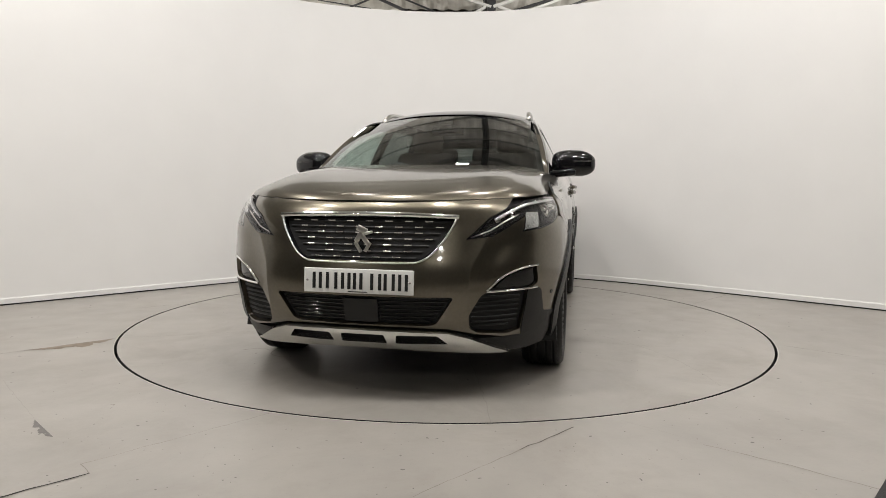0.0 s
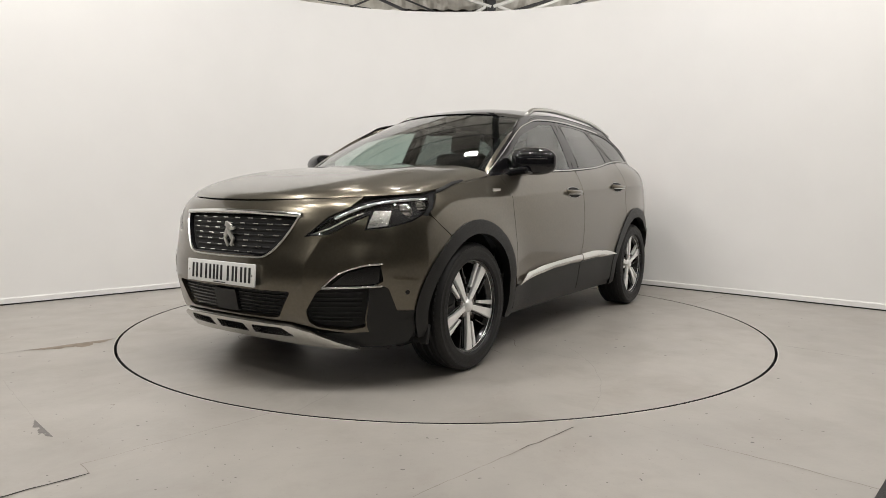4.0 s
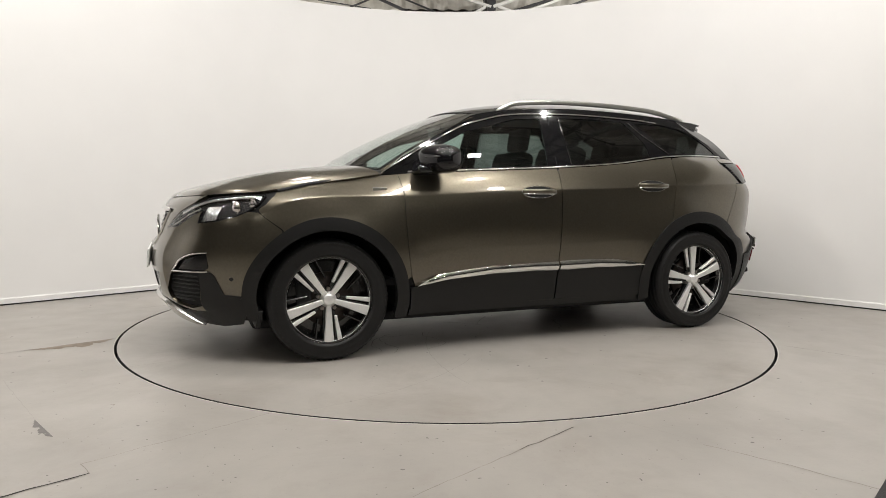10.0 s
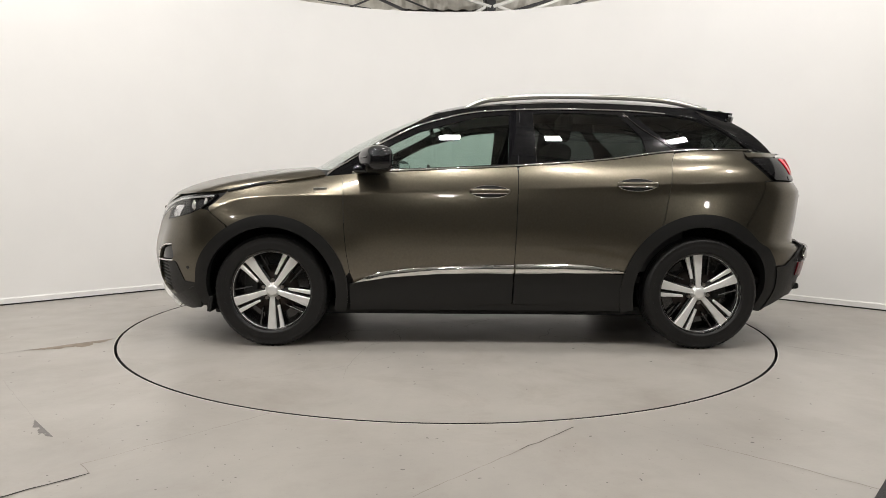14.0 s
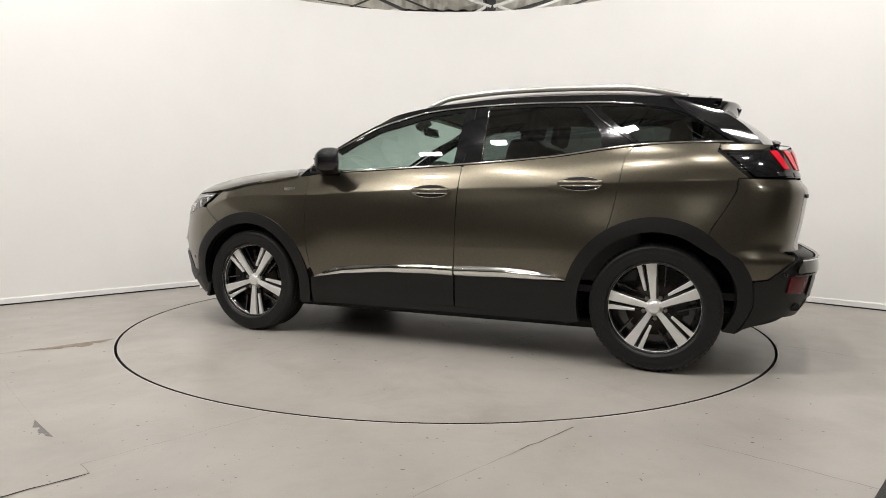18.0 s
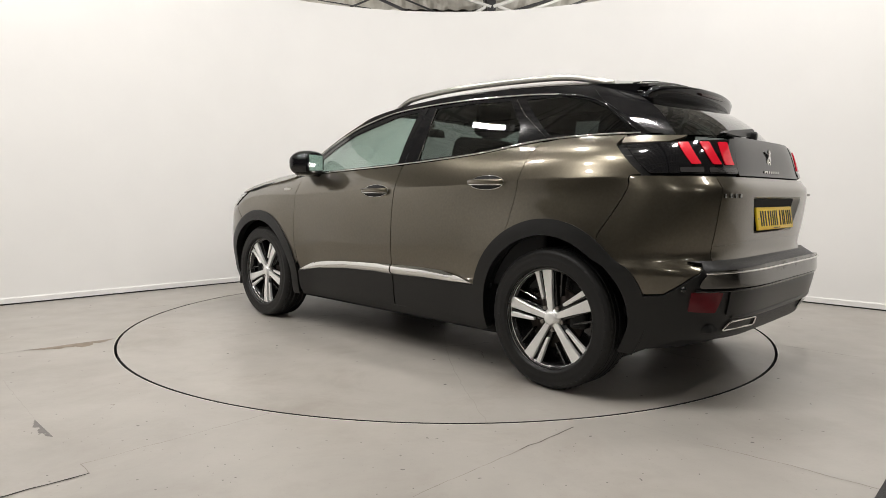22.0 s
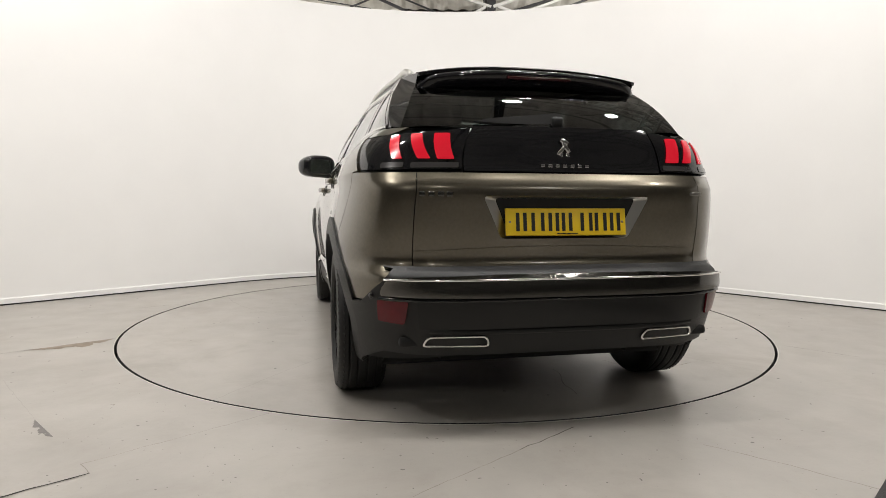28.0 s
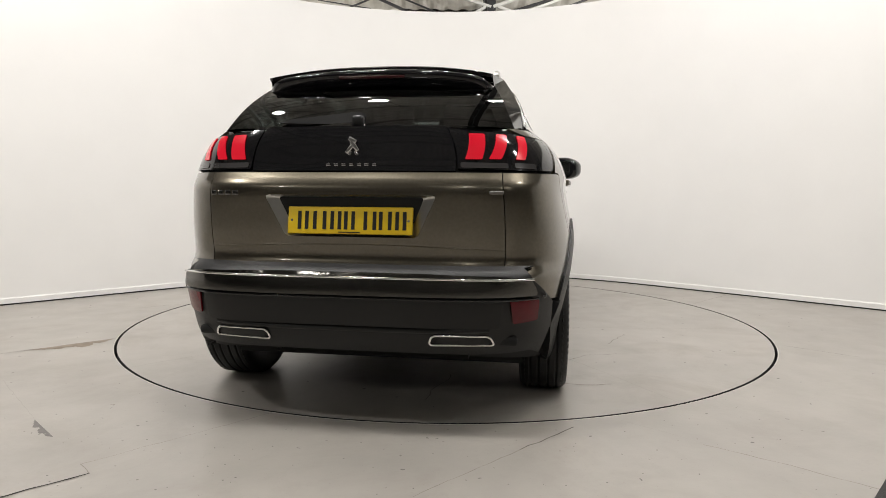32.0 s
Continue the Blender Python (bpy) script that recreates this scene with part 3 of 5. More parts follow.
def body(u, z):
    """The skin of the lower body. u runs round it from the nose's middle (0) along the left side to the tail's middle (U3)."""
    if u < 0:
        p = body(-u, z)
        return Vector((p.x, -p.y, p.z))
    if u > U3:
        p = body(2 * U3 - u, z)
        return Vector((p.x, -p.y, p.z))
    if u < U1:
        f = float(np.interp(u, ARC_F[1], ARC_F[0]))
        x = FRONT + (NOSE(z) - FRONT) * math.cos(f) ** (2 / NF)
        d = u - NOSE_FOLD(z)
        if d > 0 and .36 < z < .84:
            w = min(1, (z - .36) / .06, (.84 - z) / .10)
            x -= .024 * w * (1 - math.exp(-d / .06)) * math.exp(-max(0, d - .10) / .20)
        return Vector((x, side_width(x, z) * math.sin(f) ** (2 / MF), z))
    if u <= U2:
        x = FRONT - (u - U1)
        return Vector((x, side_width(x, z), z))
    f = float(np.interp(U3 - u, ARC_R[1], ARC_R[0]))
    x = REAR - (REAR - TAIL(z)) * math.cos(f) ** (2 / NR)
    return Vector((x, side_width(x, z) * math.sin(f) ** (2 / MR), z))


def ux(x):
    """u at the length x on the left side."""
    if x > FRONT:
        f = math.acos(min(1, (x - FRONT) / (2.26 - FRONT)) ** (NF / 2))
        return float(np.interp(f, ARC_F[0], ARC_F[1]))
    if x >= REAR:
        return U1 + FRONT - x
    f = math.acos(min(1, (REAR - x) / (REAR + 2.12)) ** (NR / 2))
    return U3 - float(np.interp(f, ARC_R[0], ARC_R[1]))


def uf(y):
    """u at the width y on the nose."""
    f = math.asin(min(1, abs(y) / .9) ** (MF / 2))
    return math.copysign(float(np.interp(f, ARC_F[0], ARC_F[1])), y)


def ur(y):
    """u at the width y on the tail."""
    f = math.asin(min(1, abs(y) / .86) ** (MR / 2))
    s = float(np.interp(f, ARC_R[0], ARC_R[1]))
    return U3 - s if y > 0 else U3 + s


def uy(y, z):
    """u at the true width y on the tail at the height z."""
    a, b = U2, U3
    for _ in range(30):
        m = (a + b) / 2
        a, b = (m, b) if body(m, z).y > abs(y) else (a, m)
    return a if y > 0 else 2 * U3 - a


def cabin(x, z):
    """The leaning side of the cabin above the belt line."""
    b = BELT(x)
    d = z - b
    lean = .47 - .09 * min(1.0, max(0.0, (x + 1.0) / .8))
    w = side_width(x, b)
    if x < REAR:
        f = math.acos(min(1.0, (REAR - x) / (REAR - TAIL(b))) ** (NR / 2))
        w *= 1 - (1 - math.sin(f) ** (2 / MR)) * max(0.0, 1 - max(0.0, d) / .22)
    return Vector((x, w - .004 - lean * d - .36 * d * abs(d), z))


# ---- the car: patches of skin ----
def rounded(points, r=0.02, n=4):
    """The outline with its corners rounded."""
    out, k = [], len(points)
    for i in range(k):
        a, p, b = (Vector(points[(i + j) % k]) for j in (-1, 0, 1))
        da, db = a - p, b - p
        q = min(r, da.length * .45, db.length * .45)
        s, e = p + da.normalized() * q, p + db.normalized() * q
        for j in range(n + 1):
            t = j / n
            out.append((s * (1 - t) ** 2 + p * 2 * t * (1 - t) + e * t * t)[:])
    return out


def smooth_line(points, n=6):
    """A smooth line through the points."""
    P = [Vector(p) for p in points]
    P = [P[0] * 2 - P[1]] + P + [P[-1] * 2 - P[-2]]
    out = []
    for i in range(1, len(P) - 2):
        a, b, c, d = P[i - 1:i + 3]
        for k in range(n):
            t = k / n
            out.append((.5 * ((2 * b) + (c - a) * t + (2 * a - 5 * b + 4 * c - d) * t * t + (3 * b - a - 3 * c + d) * t ** 3))[:])
    return out + [P[-2][:]]


def inset(points, g):
    area = sum(a[0] * b[1] - b[0] * a[1] for a, b in zip(points, points[1:] + points[:1]))
    s, out, n = (1 if area > 0 else -1), [], len(points)
    for i in range(n):
        a, p, b = (Vector(points[(i + j) % n]) for j in (-1, 0, 1))
        d1, d2 = (p - a), (b - p)
        n1 = Vector((-d1.y, d1.x)).normalized() if d1.length > 1e-9 else Vector((0, 0))
        n2 = Vector((-d2.y, d2.x)).normalized() if d2.length > 1e-9 else Vector((0, 0))
        m = n1 + n2
        if m.length < 1e-6:
            m = n1
        m = m.normalized()
        out.append((p + m * s * g / max(.5, m.dot(n1 if n1.length else n2)))[:])
    return out


def inside(poly, x, y):
    px, py = np.array([p[0] for p in poly]), np.array([p[1] for p in poly])
    qx, qy = np.roll(px, -1), np.roll(py, -1)
    x, y = np.asarray(x)[..., None], np.asarray(y)[..., None]
    hit = ((py > y) != (qy > y)) & (x < (qx - px) * (y - py) / np.where(qy == py, 1e-12, qy - py) + px)
    return hit.sum(-1) % 2 == 1


def dense(poly, step):
    out = []
    for a, b in zip(poly, poly[1:] + poly[:1]):
        n = max(1, math.ceil(math.dist(a, b) / step))
        out += [(a[0] + (b[0] - a[0]) * k / n, a[1] + (b[1] - a[1]) * k / n) for k in range(n)]
    clean = []
    for p in out:
        if not clean or math.dist(p, clean[-1]) > 1e-4:
            clean.append(p)
    if math.dist(clean[0], clean[-1]) < 1e-4:
        clean.pop()
    return clean


def patch(outline, fn, step=.03, lip=.018, off=0.0, gap=.0015, holes=(), centre=(0, 0, .7), folds=()):
    """A piece of the skin fn within the outline, less the holes, with its edges turned in by lip and lifted by off."""
    from mathutils.geometry import delaunay_2d_cdt
    rim = dense(inset(outline, gap) if gap else list(outline), step)
    cut = [dense(h, step) for h in holes]
    pts, edges = list(rim), [(i, (i + 1) % len(rim)) for i in range(len(rim))]
    for h in cut:
        s = len(pts)
        pts += h
        edges += [(s + i, s + (i + 1) % len(h)) for i in range(len(h))]
    rows = []
    for fold in folds:
        line = np.array([q for a, b in zip(fold, fold[1:]) for q in np.linspace(a, b, max(2, int(math.dist(a, b) / .02)), endpoint=False).tolist()])
        for d in (-.010, -.004, 0, .004, .010):
            across = (0, d) if np.ptp(line[:, 0]) > np.ptp(line[:, 1]) else (d, 0)
            row = line + across
            good = inside(rim, row[:, 0], row[:, 1])
            near = np.min(np.hypot(row[:, None, 0] - np.array(pts)[None, :, 0], row[:, None, 1] - np.array(pts)[None, :, 1]), 1)
            rows += [tuple(q) for q in row[good & (near > .004)].tolist()]
    pts += rows
    lo, hi = np.min(rim, 0), np.max(rim, 0)
    gx, gy = np.meshgrid(np.arange(lo[0] + step / 2, hi[0], step), np.arange(lo[1] + step / 2, hi[1], step * .87))
    gx = gx + np.where(np.arange(len(gx))[:, None] % 2, step / 2, 0)
    keep = inside(rim, gx, gy)
    for h in cut:
        keep &= ~inside(h, gx, gy)
    cand = np.stack([gx[keep], gy[keep]], 1)
    if len(cand):
        edge = np.array(pts)
        near = np.min(np.hypot(cand[:, None, 0] - edge[None, :, 0], cand[:, None, 1] - edge[None, :, 1]), 1)
        pts += [tuple(c) for c in cand[near > min(step * .45, .010)].tolist()]
    vs, _, fs, *_ = delaunay_2d_cdt([Vector(p) for p in pts], edges, [], 0, 1e-6)
    mid = np.array([np.mean([vs[i][:] for i in f], 0) for f in fs])
    ok = inside(rim, mid[:, 0], mid[:, 1])
    for h in cut:
        ok &= ~inside(h, mid[:, 0], mid[:, 1])
    # no slivers along straight stretches of the rim
    tri = np.array([[vs[i][:] for i in f] for f in fs])
    e1, e2, e3 = tri[:, 1] - tri[:, 0], tri[:, 2] - tri[:, 0], tri[:, 2] - tri[:, 1]
    longest = np.max([np.sum(q * q, 1) for q in (e1, e2, e3)], 0)
    ok &= np.abs(e1[:, 0] * e2[:, 1] - e1[:, 1] * e2[:, 0]) > .02 * longest
    bm = bmesh.new()
    made, e = [], 1e-3
    for v in vs:
        p = Vector(fn(v.x, v.y))
        a, b = Vector(fn(v.x + e, v.y)) - Vector(fn(v.x - e, v.y)), Vector(fn(v.x, v.y + e)) - Vector(fn(v.x, v.y - e))
        n = a.cross(b).normalized()
        if n.dot(p - Vector((p.x * .75, 0, centre[2]))) < 0:
            n = -n
        made.append((bm.verts.new(p + n * off), n))
    for f, k in zip(fs, ok):
        if k:
            tri = [made[i] for i in f]
            c = (tri[1][0].co - tri[0][0].co).cross(tri[2][0].co - tri[0][0].co)
            if c.length > 1e-12:
                bm.faces.new([t[0] for t in (tri if c.dot(tri[0][1]) > 0 else tri[::-1])])
    normal = {v: n for v, n in made}
    for v in [v for v in bm.verts if not v.link_faces]:
        bm.verts.remove(v)
    if lip:
        ring = [x for x in bm.edges if len(x.link_faces) == 1]
        twin = {}
        for x in ring:
            for v in x.verts:
                if v not in twin:
                    twin[v] = bm.verts.new(v.co - normal[v] * lip)
        for x in ring:
            x.smooth = False
            lp = x.link_loops[0]
            a, b = lp.vert, lp.link_loop_next.vert
            bm.faces.new((b, a, twin[a], twin[b]))
    return bm


def flipped(bm):
    b = bm.copy()
    for v in b.verts:
        v.co.y = -v.co.y
    bmesh.ops.reverse_faces(b, faces=b.faces)
    return b


def both(name, bm, mat, parent, label="", smooth=True):
    """The part on the left side and its mirror image on the right."""
    other = flipped(bm)
    pr = parent if isinstance(parent, tuple) else (parent, parent)
    return part(name, bm, mat, pr[0], label, smooth), part(name, other, mat, pr[1], label, smooth)


def strip(path, width, thick, off, fn, up=None):
    """A flat trim strip along a path on the skin fn."""
    pts = [Vector(fn(*p)) for p in path]
    bm, last = bmesh.new(), None
    for i, p in enumerate(pts):
        d = (pts[min(i + 1, len(pts) - 1)] - pts[max(i - 1, 0)]).normalized()
        a, e = path[i], 1e-3
        n = (Vector(fn(a[0] + e, a[1])) - Vector(fn(a[0] - e, a[1]))).cross(Vector(fn(a[0], a[1] + e)) - Vector(fn(a[0], a[1] - e))).normalized()
        if n.dot(p - Vector((p.x * .75, 0, .7))) < 0:
            n = -n
        s = d.cross(n).normalized() * width / 2
        row = [bm.verts.new(p + q) for q in (n * off - s, n * (off + thick) - s * .6, n * (off + thick) + s * .6, n * off + s)]
        if last:
            for j in range(3):
                bm.faces.new((last[j], row[j], row[j + 1], last[j + 1]))
        last = row
    bmesh.ops.recalc_face_normals(bm, faces=bm.faces)
    f = bm.faces[:] and max(bm.faces, key=lambda f: f.calc_area())
    if f and f.normal.dot(f.calc_center_median() - Vector((f.calc_center_median().x * .75, 0, .7))) < 0:
        bmesh.ops.reverse_faces(bm, faces=bm.faces)
    return bm


def arch(ax, r, a0, a1, n=28):
    return [(ax + r * math.cos(radians(a0 + (a1 - a0) * k / n)), HUB + r * math.sin(radians(a0 + (a1 - a0) * k / n))) for k in range(n + 1)]


def us(points):
    """(x, z) points of the left side as (u, z)."""
    return [(ux(x), z) for x, z in points]


car = new("car")


def lower_body():
    RF, RR = .475, .495
    fold = [(ux(float(x)), CREASE(float(x))) for x in np.linspace(1.74, -1.95, 75)]
    low_fold = [(ux(float(x)), .638 - .012 * float(x)) for x in np.linspace(.8, -1.0, 37)]
    # dark inner shell behind the panels
    hole_f, hole_r = us(arch(AXLE, .45, 0, 360, 40)[:-1]), us(arch(-AXLE, .45, 0, 360, 40)[:-1])
    rim = [(0, .26)] + [(ux(x), .24) for x in (1.9, 1.0, 0, -1.0, -1.8)] + [(U3, .34), (U3, 1.2)] + [(ux(x), BELT(x) - .02) for x in (-1.8, -1.5, -1.2, -.75, -.2, .56, 1.0, 1.35, 1.75)] + [(uf(.55), .92), (0, .9)]
    bm = patch(rim, body, .05, 0, -.022, 0, (hole_f, hole_r))
    both("inner_shell", bm, DARK, car)
    bm = box(3.4, 1.42, .06, pose(.05, 0, .208), .02)
    part("underbody", bm, DARK, car, "black underside of the car")
    part("rear_undertray", box(.62, 1.36, .04, pose(-1.75, 0, .345, 0, 6), .015), DARK, car, "black tray under the tail")
    for ax in (AXLE, -AXLE):
        bm, last = bmesh.new(), None
        for x, z in arch(ax, .445, -16 if ax > 0 else -10, 190, 28):
            row = [bm.verts.new((x, y, z)) for y in (.45, .80)]
            if last:
                bm.faces.new((*last, *row[::-1]))
            last = row
        bm.faces.new([bm.verts.new((x, .45, z)) for x, z in arch(ax, .45, -16, 196, 28)])
        both("wheel_arch_liner", bm, DARK, car)

    both("wheel_deflector", box(.025, .20, .10, pose(1.725, .765, .262, 0, -12, 0), .006), BLACK_PLASTIC, car, "black flap ahead of the wheel")
    # front wing
    top = smooth_line([(.905, 1.076), (1.15, 1.050), (1.4, 1.014), (1.655, .964)])
    bot = arch(AXLE, RF, 57, 168)
    door_front = smooth_line([(.905, 1.076), (.888, .97), (.882, .80), (.868, .62), (.845, .47)])
    wing = us(door_front[::-1][:-1] + top + smooth_line([(1.655, .955), (1.70, .90), (1.735, .855), (1.602, .757)])[1:] + bot)
    both("front_wing", patch(wing, body, .025, folds=(fold, low_fold)), PAINT, car)

    # doors: painted upper, black cladding below
    low = [(-.172, .470), (.0, .474), (.30, .468), (.60, .448), (.82, .408)]
    fd = us(low + door_front[::-1] + [(a, BELT(a) - .004) for a in (.8, .56, .3, .05, -.19)] + smooth_line([(-.197, 1.12), (-.192, .97), (-.186, .8), (-.178, .6), (-.172, .475)])[1:-1])
    front = both("front_door", patch(fd, body, .025, folds=(fold, low_fold)), PAINT, car)
    clad = us([(-.172, .466), (.0, .470), (.30, .464), (.60, .444), (.82, .404), (.848, .40), (.848, .30), (.846, .262), (-.165, .272)])
    both("door_cladding", patch(clad, body, .03, .018, .006), BLACK_PLASTIC, front, "black plastic lower door cladding")
    back = arch(-AXLE, RR, 58, 16)
    edge_r = smooth_line([(-1.19, 1.226), (-1.155, 1.16), (-1.13, 1.0), (-1.085, .775)])
    rd = us([(-.174, .470), (-.180, .6), (-.188, .8), (-.194, .97), (-.199, 1.12)] + [(a, BELT(a) - .004) for a in (-.21, -.5, -.8, -1.0, -1.19)] + edge_r[1:-1] + back + [(-.86, .472), (-.5, .480)])
    rear = both("rear_door", patch(rd, body, .025, folds=(fold, low_fold)), PAINT, car)
    clad = us([(-.178, .466), (-.5, .476), (-.862, .468), (-.856, .40), (-.852, .30), (-.85, .265), (-.172, .272)])
    both("door_cladding", patch(clad, body, .03, .018, .006), BLACK_PLASTIC, rear, "black plastic lower door cladding")
    sill = us([(.85, .268), (-.86, .268), (-.86, .225), (.85, .225)])
    both("sill", patch(sill, body, .05, .02, -.004), BLACK_PLASTIC, car, "black plastic sill")
    # bright strips along the doors, wedge-shaped
    def wedge(points):
        def full(u, z):
            p = body(u, z)
            mid = float(np.interp(p.x, (-.86, -.5, -.17, 0, .3, .6, .8), (.482, .500, .495, .497, .488, .456, .415)))
            p.y += .013 * (1 - min(1.6, ((z - mid) / .020) ** 2))
            return p
        return patch(us(points), full, .009, .020, .012, 0)
    both("door_strip", wedge([(-.170, .474), (.0, .480), (.30, .474), (.60, .448), (.815, .411), (.66, .464), (.5, .486), (.30, .502), (.0, .513), (-.170, .515)]), CHROME, front, "chrome strip along the door")
    both("door_strip", wedge([(-.182, .474), (-.182, .517), (-.4, .523), (-.6, .518), (-.75, .500), (-.86, .482), (-.5, .484)]), CHROME, rear, "chrome strip along the door")

    # rear quarter
    qt = [(-1.195, 1.226)] + [(a, BELT(a) - .002) for a in (-1.3, -1.45, -1.6, -1.70)] + [(-1.672, 1.196), (-1.75, 1.12), (-1.815, 1.055), (-1.765, 1.052)] + smooth_line([(-1.755, 1.04), (-1.69, .90), (-1.625, .785)])
    qt += arch(-AXLE, RR, 125, 58) + edge_r[::-1][1:-1]
    both("rear_quarter", patch(us(qt), body, .025, folds=(fold,)), PAINT, car)
    # painted corner between the quarter and the tailgate
    gx = uy(.622, .85)
    low = [(ux(-1.88), .528), (ux(-1.97), .600), (ux(-2.03), .652), (ur(.70), .660), (gx - .001, .662)]
    corner = [(gx - .001, 1.048), (ur(.75), 1.048), (ux(-1.82), 1.050), (ux(-1.767), 1.050), (ux(-1.757), 1.04), (ux(-1.692), .90), (ux(-1.627), .785)] + us(arch(-AXLE, RR, 125, 159, 10)) + low
    both("rear_bumper_corner", patch(corner, body, .025), PAINT, car)

    # arches of grained plastic
    for ax, name in ((AXLE, "front_arch_trim"), (-AXLE, "rear_arch_trim")):
        if ax > 0:
            out = arch(ax, RF + .004, -11, 194, 44)
            inn = [(ax - .40, .226)] + arch(ax, .405, 194, -13, 44)
        else:
            out = arch(ax, RR + .004, -14, 193, 46)
            inn = arch(ax, .420, 194, -14, 46)
        both(name, patch(us(out + inn), body, .02, .050, .010, 0), BLACK_PLASTIC, car, "black plastic wheel arch trim")

    # tailgate
    gate = [(gx, 1.048)] + [(ur(y), 1.048) for y in (.3, 0, -.3)] + [(2 * U3 - gx, 1.048), (2 * U3 - gx, .665)] + [(ur(y), .665) for y in (-.3, 0, .3)] + [(gx, .665)]
    recess = rounded([(ur(.345), .955), (ur(-.345), .955), (ur(-.262), .785), (ur(.262), .785)], .02)
    gate_ob = part("tailgate", patch(gate, body, .025, .018, 0, .0015, (recess,)), PAINT, car)
    bm = patch(recess, body, .03, 0, -.032, 0)
    part("plate_recess", bm, BLACK_PLASTIC, gate_ob, "black back of the plate hollow")
    bm = bmesh.new()
    inner = [(U3 + (u - U3) * .79, z + (.87 - z) * .13) for u, z in recess]
    for i in range(len(recess)):
        j = (i + 1) % len(recess)
        q = [body(*recess[i]), body(*recess[j]), body(*inner[j]) + Vector((.032, 0, 0)), body(*inner[i]) + Vector((.032, 0, 0))]
        bm.faces.new([bm.verts.new(p) for p in q])
    bmesh.ops.remove_doubles(bm, verts=bm.verts, dist=1e-5)
    bmesh.ops.recalc_face_normals(bm, faces=bm.faces)
    part("recess_side", bm, SILVER, gate_ob, "satin silver sides of the plate hollow")
    part("recess_handle", box(.02, .56, .022, pose(-2.064, 0, .945), .006), BLACK_GLOSS, gate_ob, "black tailgate handle over the plate")
    part("crease", strip([(ur(y), .735 + .02 * (1 - (y / .6) ** 2)) for y in np.linspace(-.60, .60, 25)], .004, .001, 0, body), PAINT, gate_ob)
    band = [(5.21, 1.052)] + [(ur(y), 1.052) for y in (.2, 0, -.2)] + [(2 * U3 - 5.21, 1.052), (2 * U3 - 5.19, 1.236)] + [(ur(y), 1.238) for y in (-.2, 0, .2)] + [(5.19, 1.236)]
    band_ob = part("tailgate_band", patch(band, body, .03, .018, .001), BLACK_GLOSS, car, "black gloss band between the rear lamps")
    # badge and lettering bars
    bm = bmesh.new()
    for dy, dz, a, b, t in ((0, .035, .035, .018, 30), (-.008, .012, .05, .017, 55), (.012, .0, .045, .015, -50), (-.018, -.022, .03, .012, 60), (.012, -.025, .035, .012, 100)):
        box(.008, a, b, pose(-2.043, dy, 1.142 + dz, t), .003, bm=bm)
    part("tail_emblem", bm, CHROME, band_ob, "chrome emblem")
    for k in range(7):
        part("tail_letter_bar", box(.006, .017, .012, pose(-2.058, .097 - .032 * k, 1.078), .001), CHROME, band_ob)
    for k in range(4):
        part("tail_model_bar", box(.006, .026, .020, Matrix.Translation(body(ur(.575 - .034 * k), .962)), .003), DARK_CHROME, gate_ob, "dark silver model lettering bar")
    part("tail_trim_bar", box(.006, .09, .014, Matrix.Translation(body(ur(-.555), .968)), .003), STEEL, gate_ob)

    # rear lamps with three claws
    over = [(ux(-1.695), 1.201), (4.72, 1.203), (4.80, 1.204), (4.86, 1.222), (4.88, 1.234), (ux(-1.695), 1.240)]
    both("lamp_shoulder", patch(over, body, .02, .012), PAINT, car)
    lamp = rounded([(4.587, 1.195), (4.72, 1.198), (4.85, 1.202), (5.05, 1.213), (5.19, 1.226), (5.205, 1.058), (4.95, 1.055), (4.725, 1.057)], .012)
    lamps = both("rear_lamp", patch(lamp, body, .025, .018, .003), BLACK_GLOSS, car, "smoked black rear lamp with three red claws")
    for claw in ([(4.838, 1.194), (4.888, 1.196), (4.960, 1.099), (4.914, 1.098)], [(4.942, 1.198), (4.994, 1.199), (5.076, 1.099), (5.024, 1.099)], [(5.046, 1.200), (5.114, 1.201), (5.170, 1.098), (5.102, 1.098)]):
        both("red_claw", patch(rounded(claw, .006), body, .02, .004, .008, 0), RED, lamps, "bright red lamp claw")
    for p, q in ((4.86, 4.97), (5.00, 5.19)):
        low = rounded([(p, 1.084), (q, 1.086), (q, 1.064), (p, 1.062)], .006)
        both("indicator", patch(low, body, .02, .004, .006, 0), GREY_LENS, lamps, "smoked grey indicator strip")
    for k in range(7):
        z = 1.09 + .016 * k
        both("lamp_rib", strip([(ux(-1.775 + .012 * k), z), (ux(-1.83 + .006 * k), z)], .0028, .0012, .003, body), GREY_LENS, lamps)

    # rear bumper of black plastic
    ang = us(arch(-AXLE, RR + .002, 160, 192, 10) + [(-1.84, .262)])
    right = [(2 * U3 - u, z) for u, z in reversed(ang)]
    rim = [(ux(-1.88), .524), (ux(-1.97), .596), (ux(-2.03), .655)] + [(ur(y), .668) for y in (.70, .4, 0, -.4, -.70)] + [(2 * U3 - ux(-2.03), .655), (2 * U3 - ux(-1.97), .596), (2 * U3 - ux(-1.88), .524)] + right
    rim += [(2 * U3 - ux(-1.93), .305)] + [(ur(y), .328) for y in (-.72, -.6, -.4, 0, .4, .6, .72)] + [(ux(-1.93), .305)] + ang[::-1]
    bump = part("rear_bumper", patch(rim, body, .02, .03, .016, 0), BLACK_PLASTIC, car, "black plastic rear bumper")
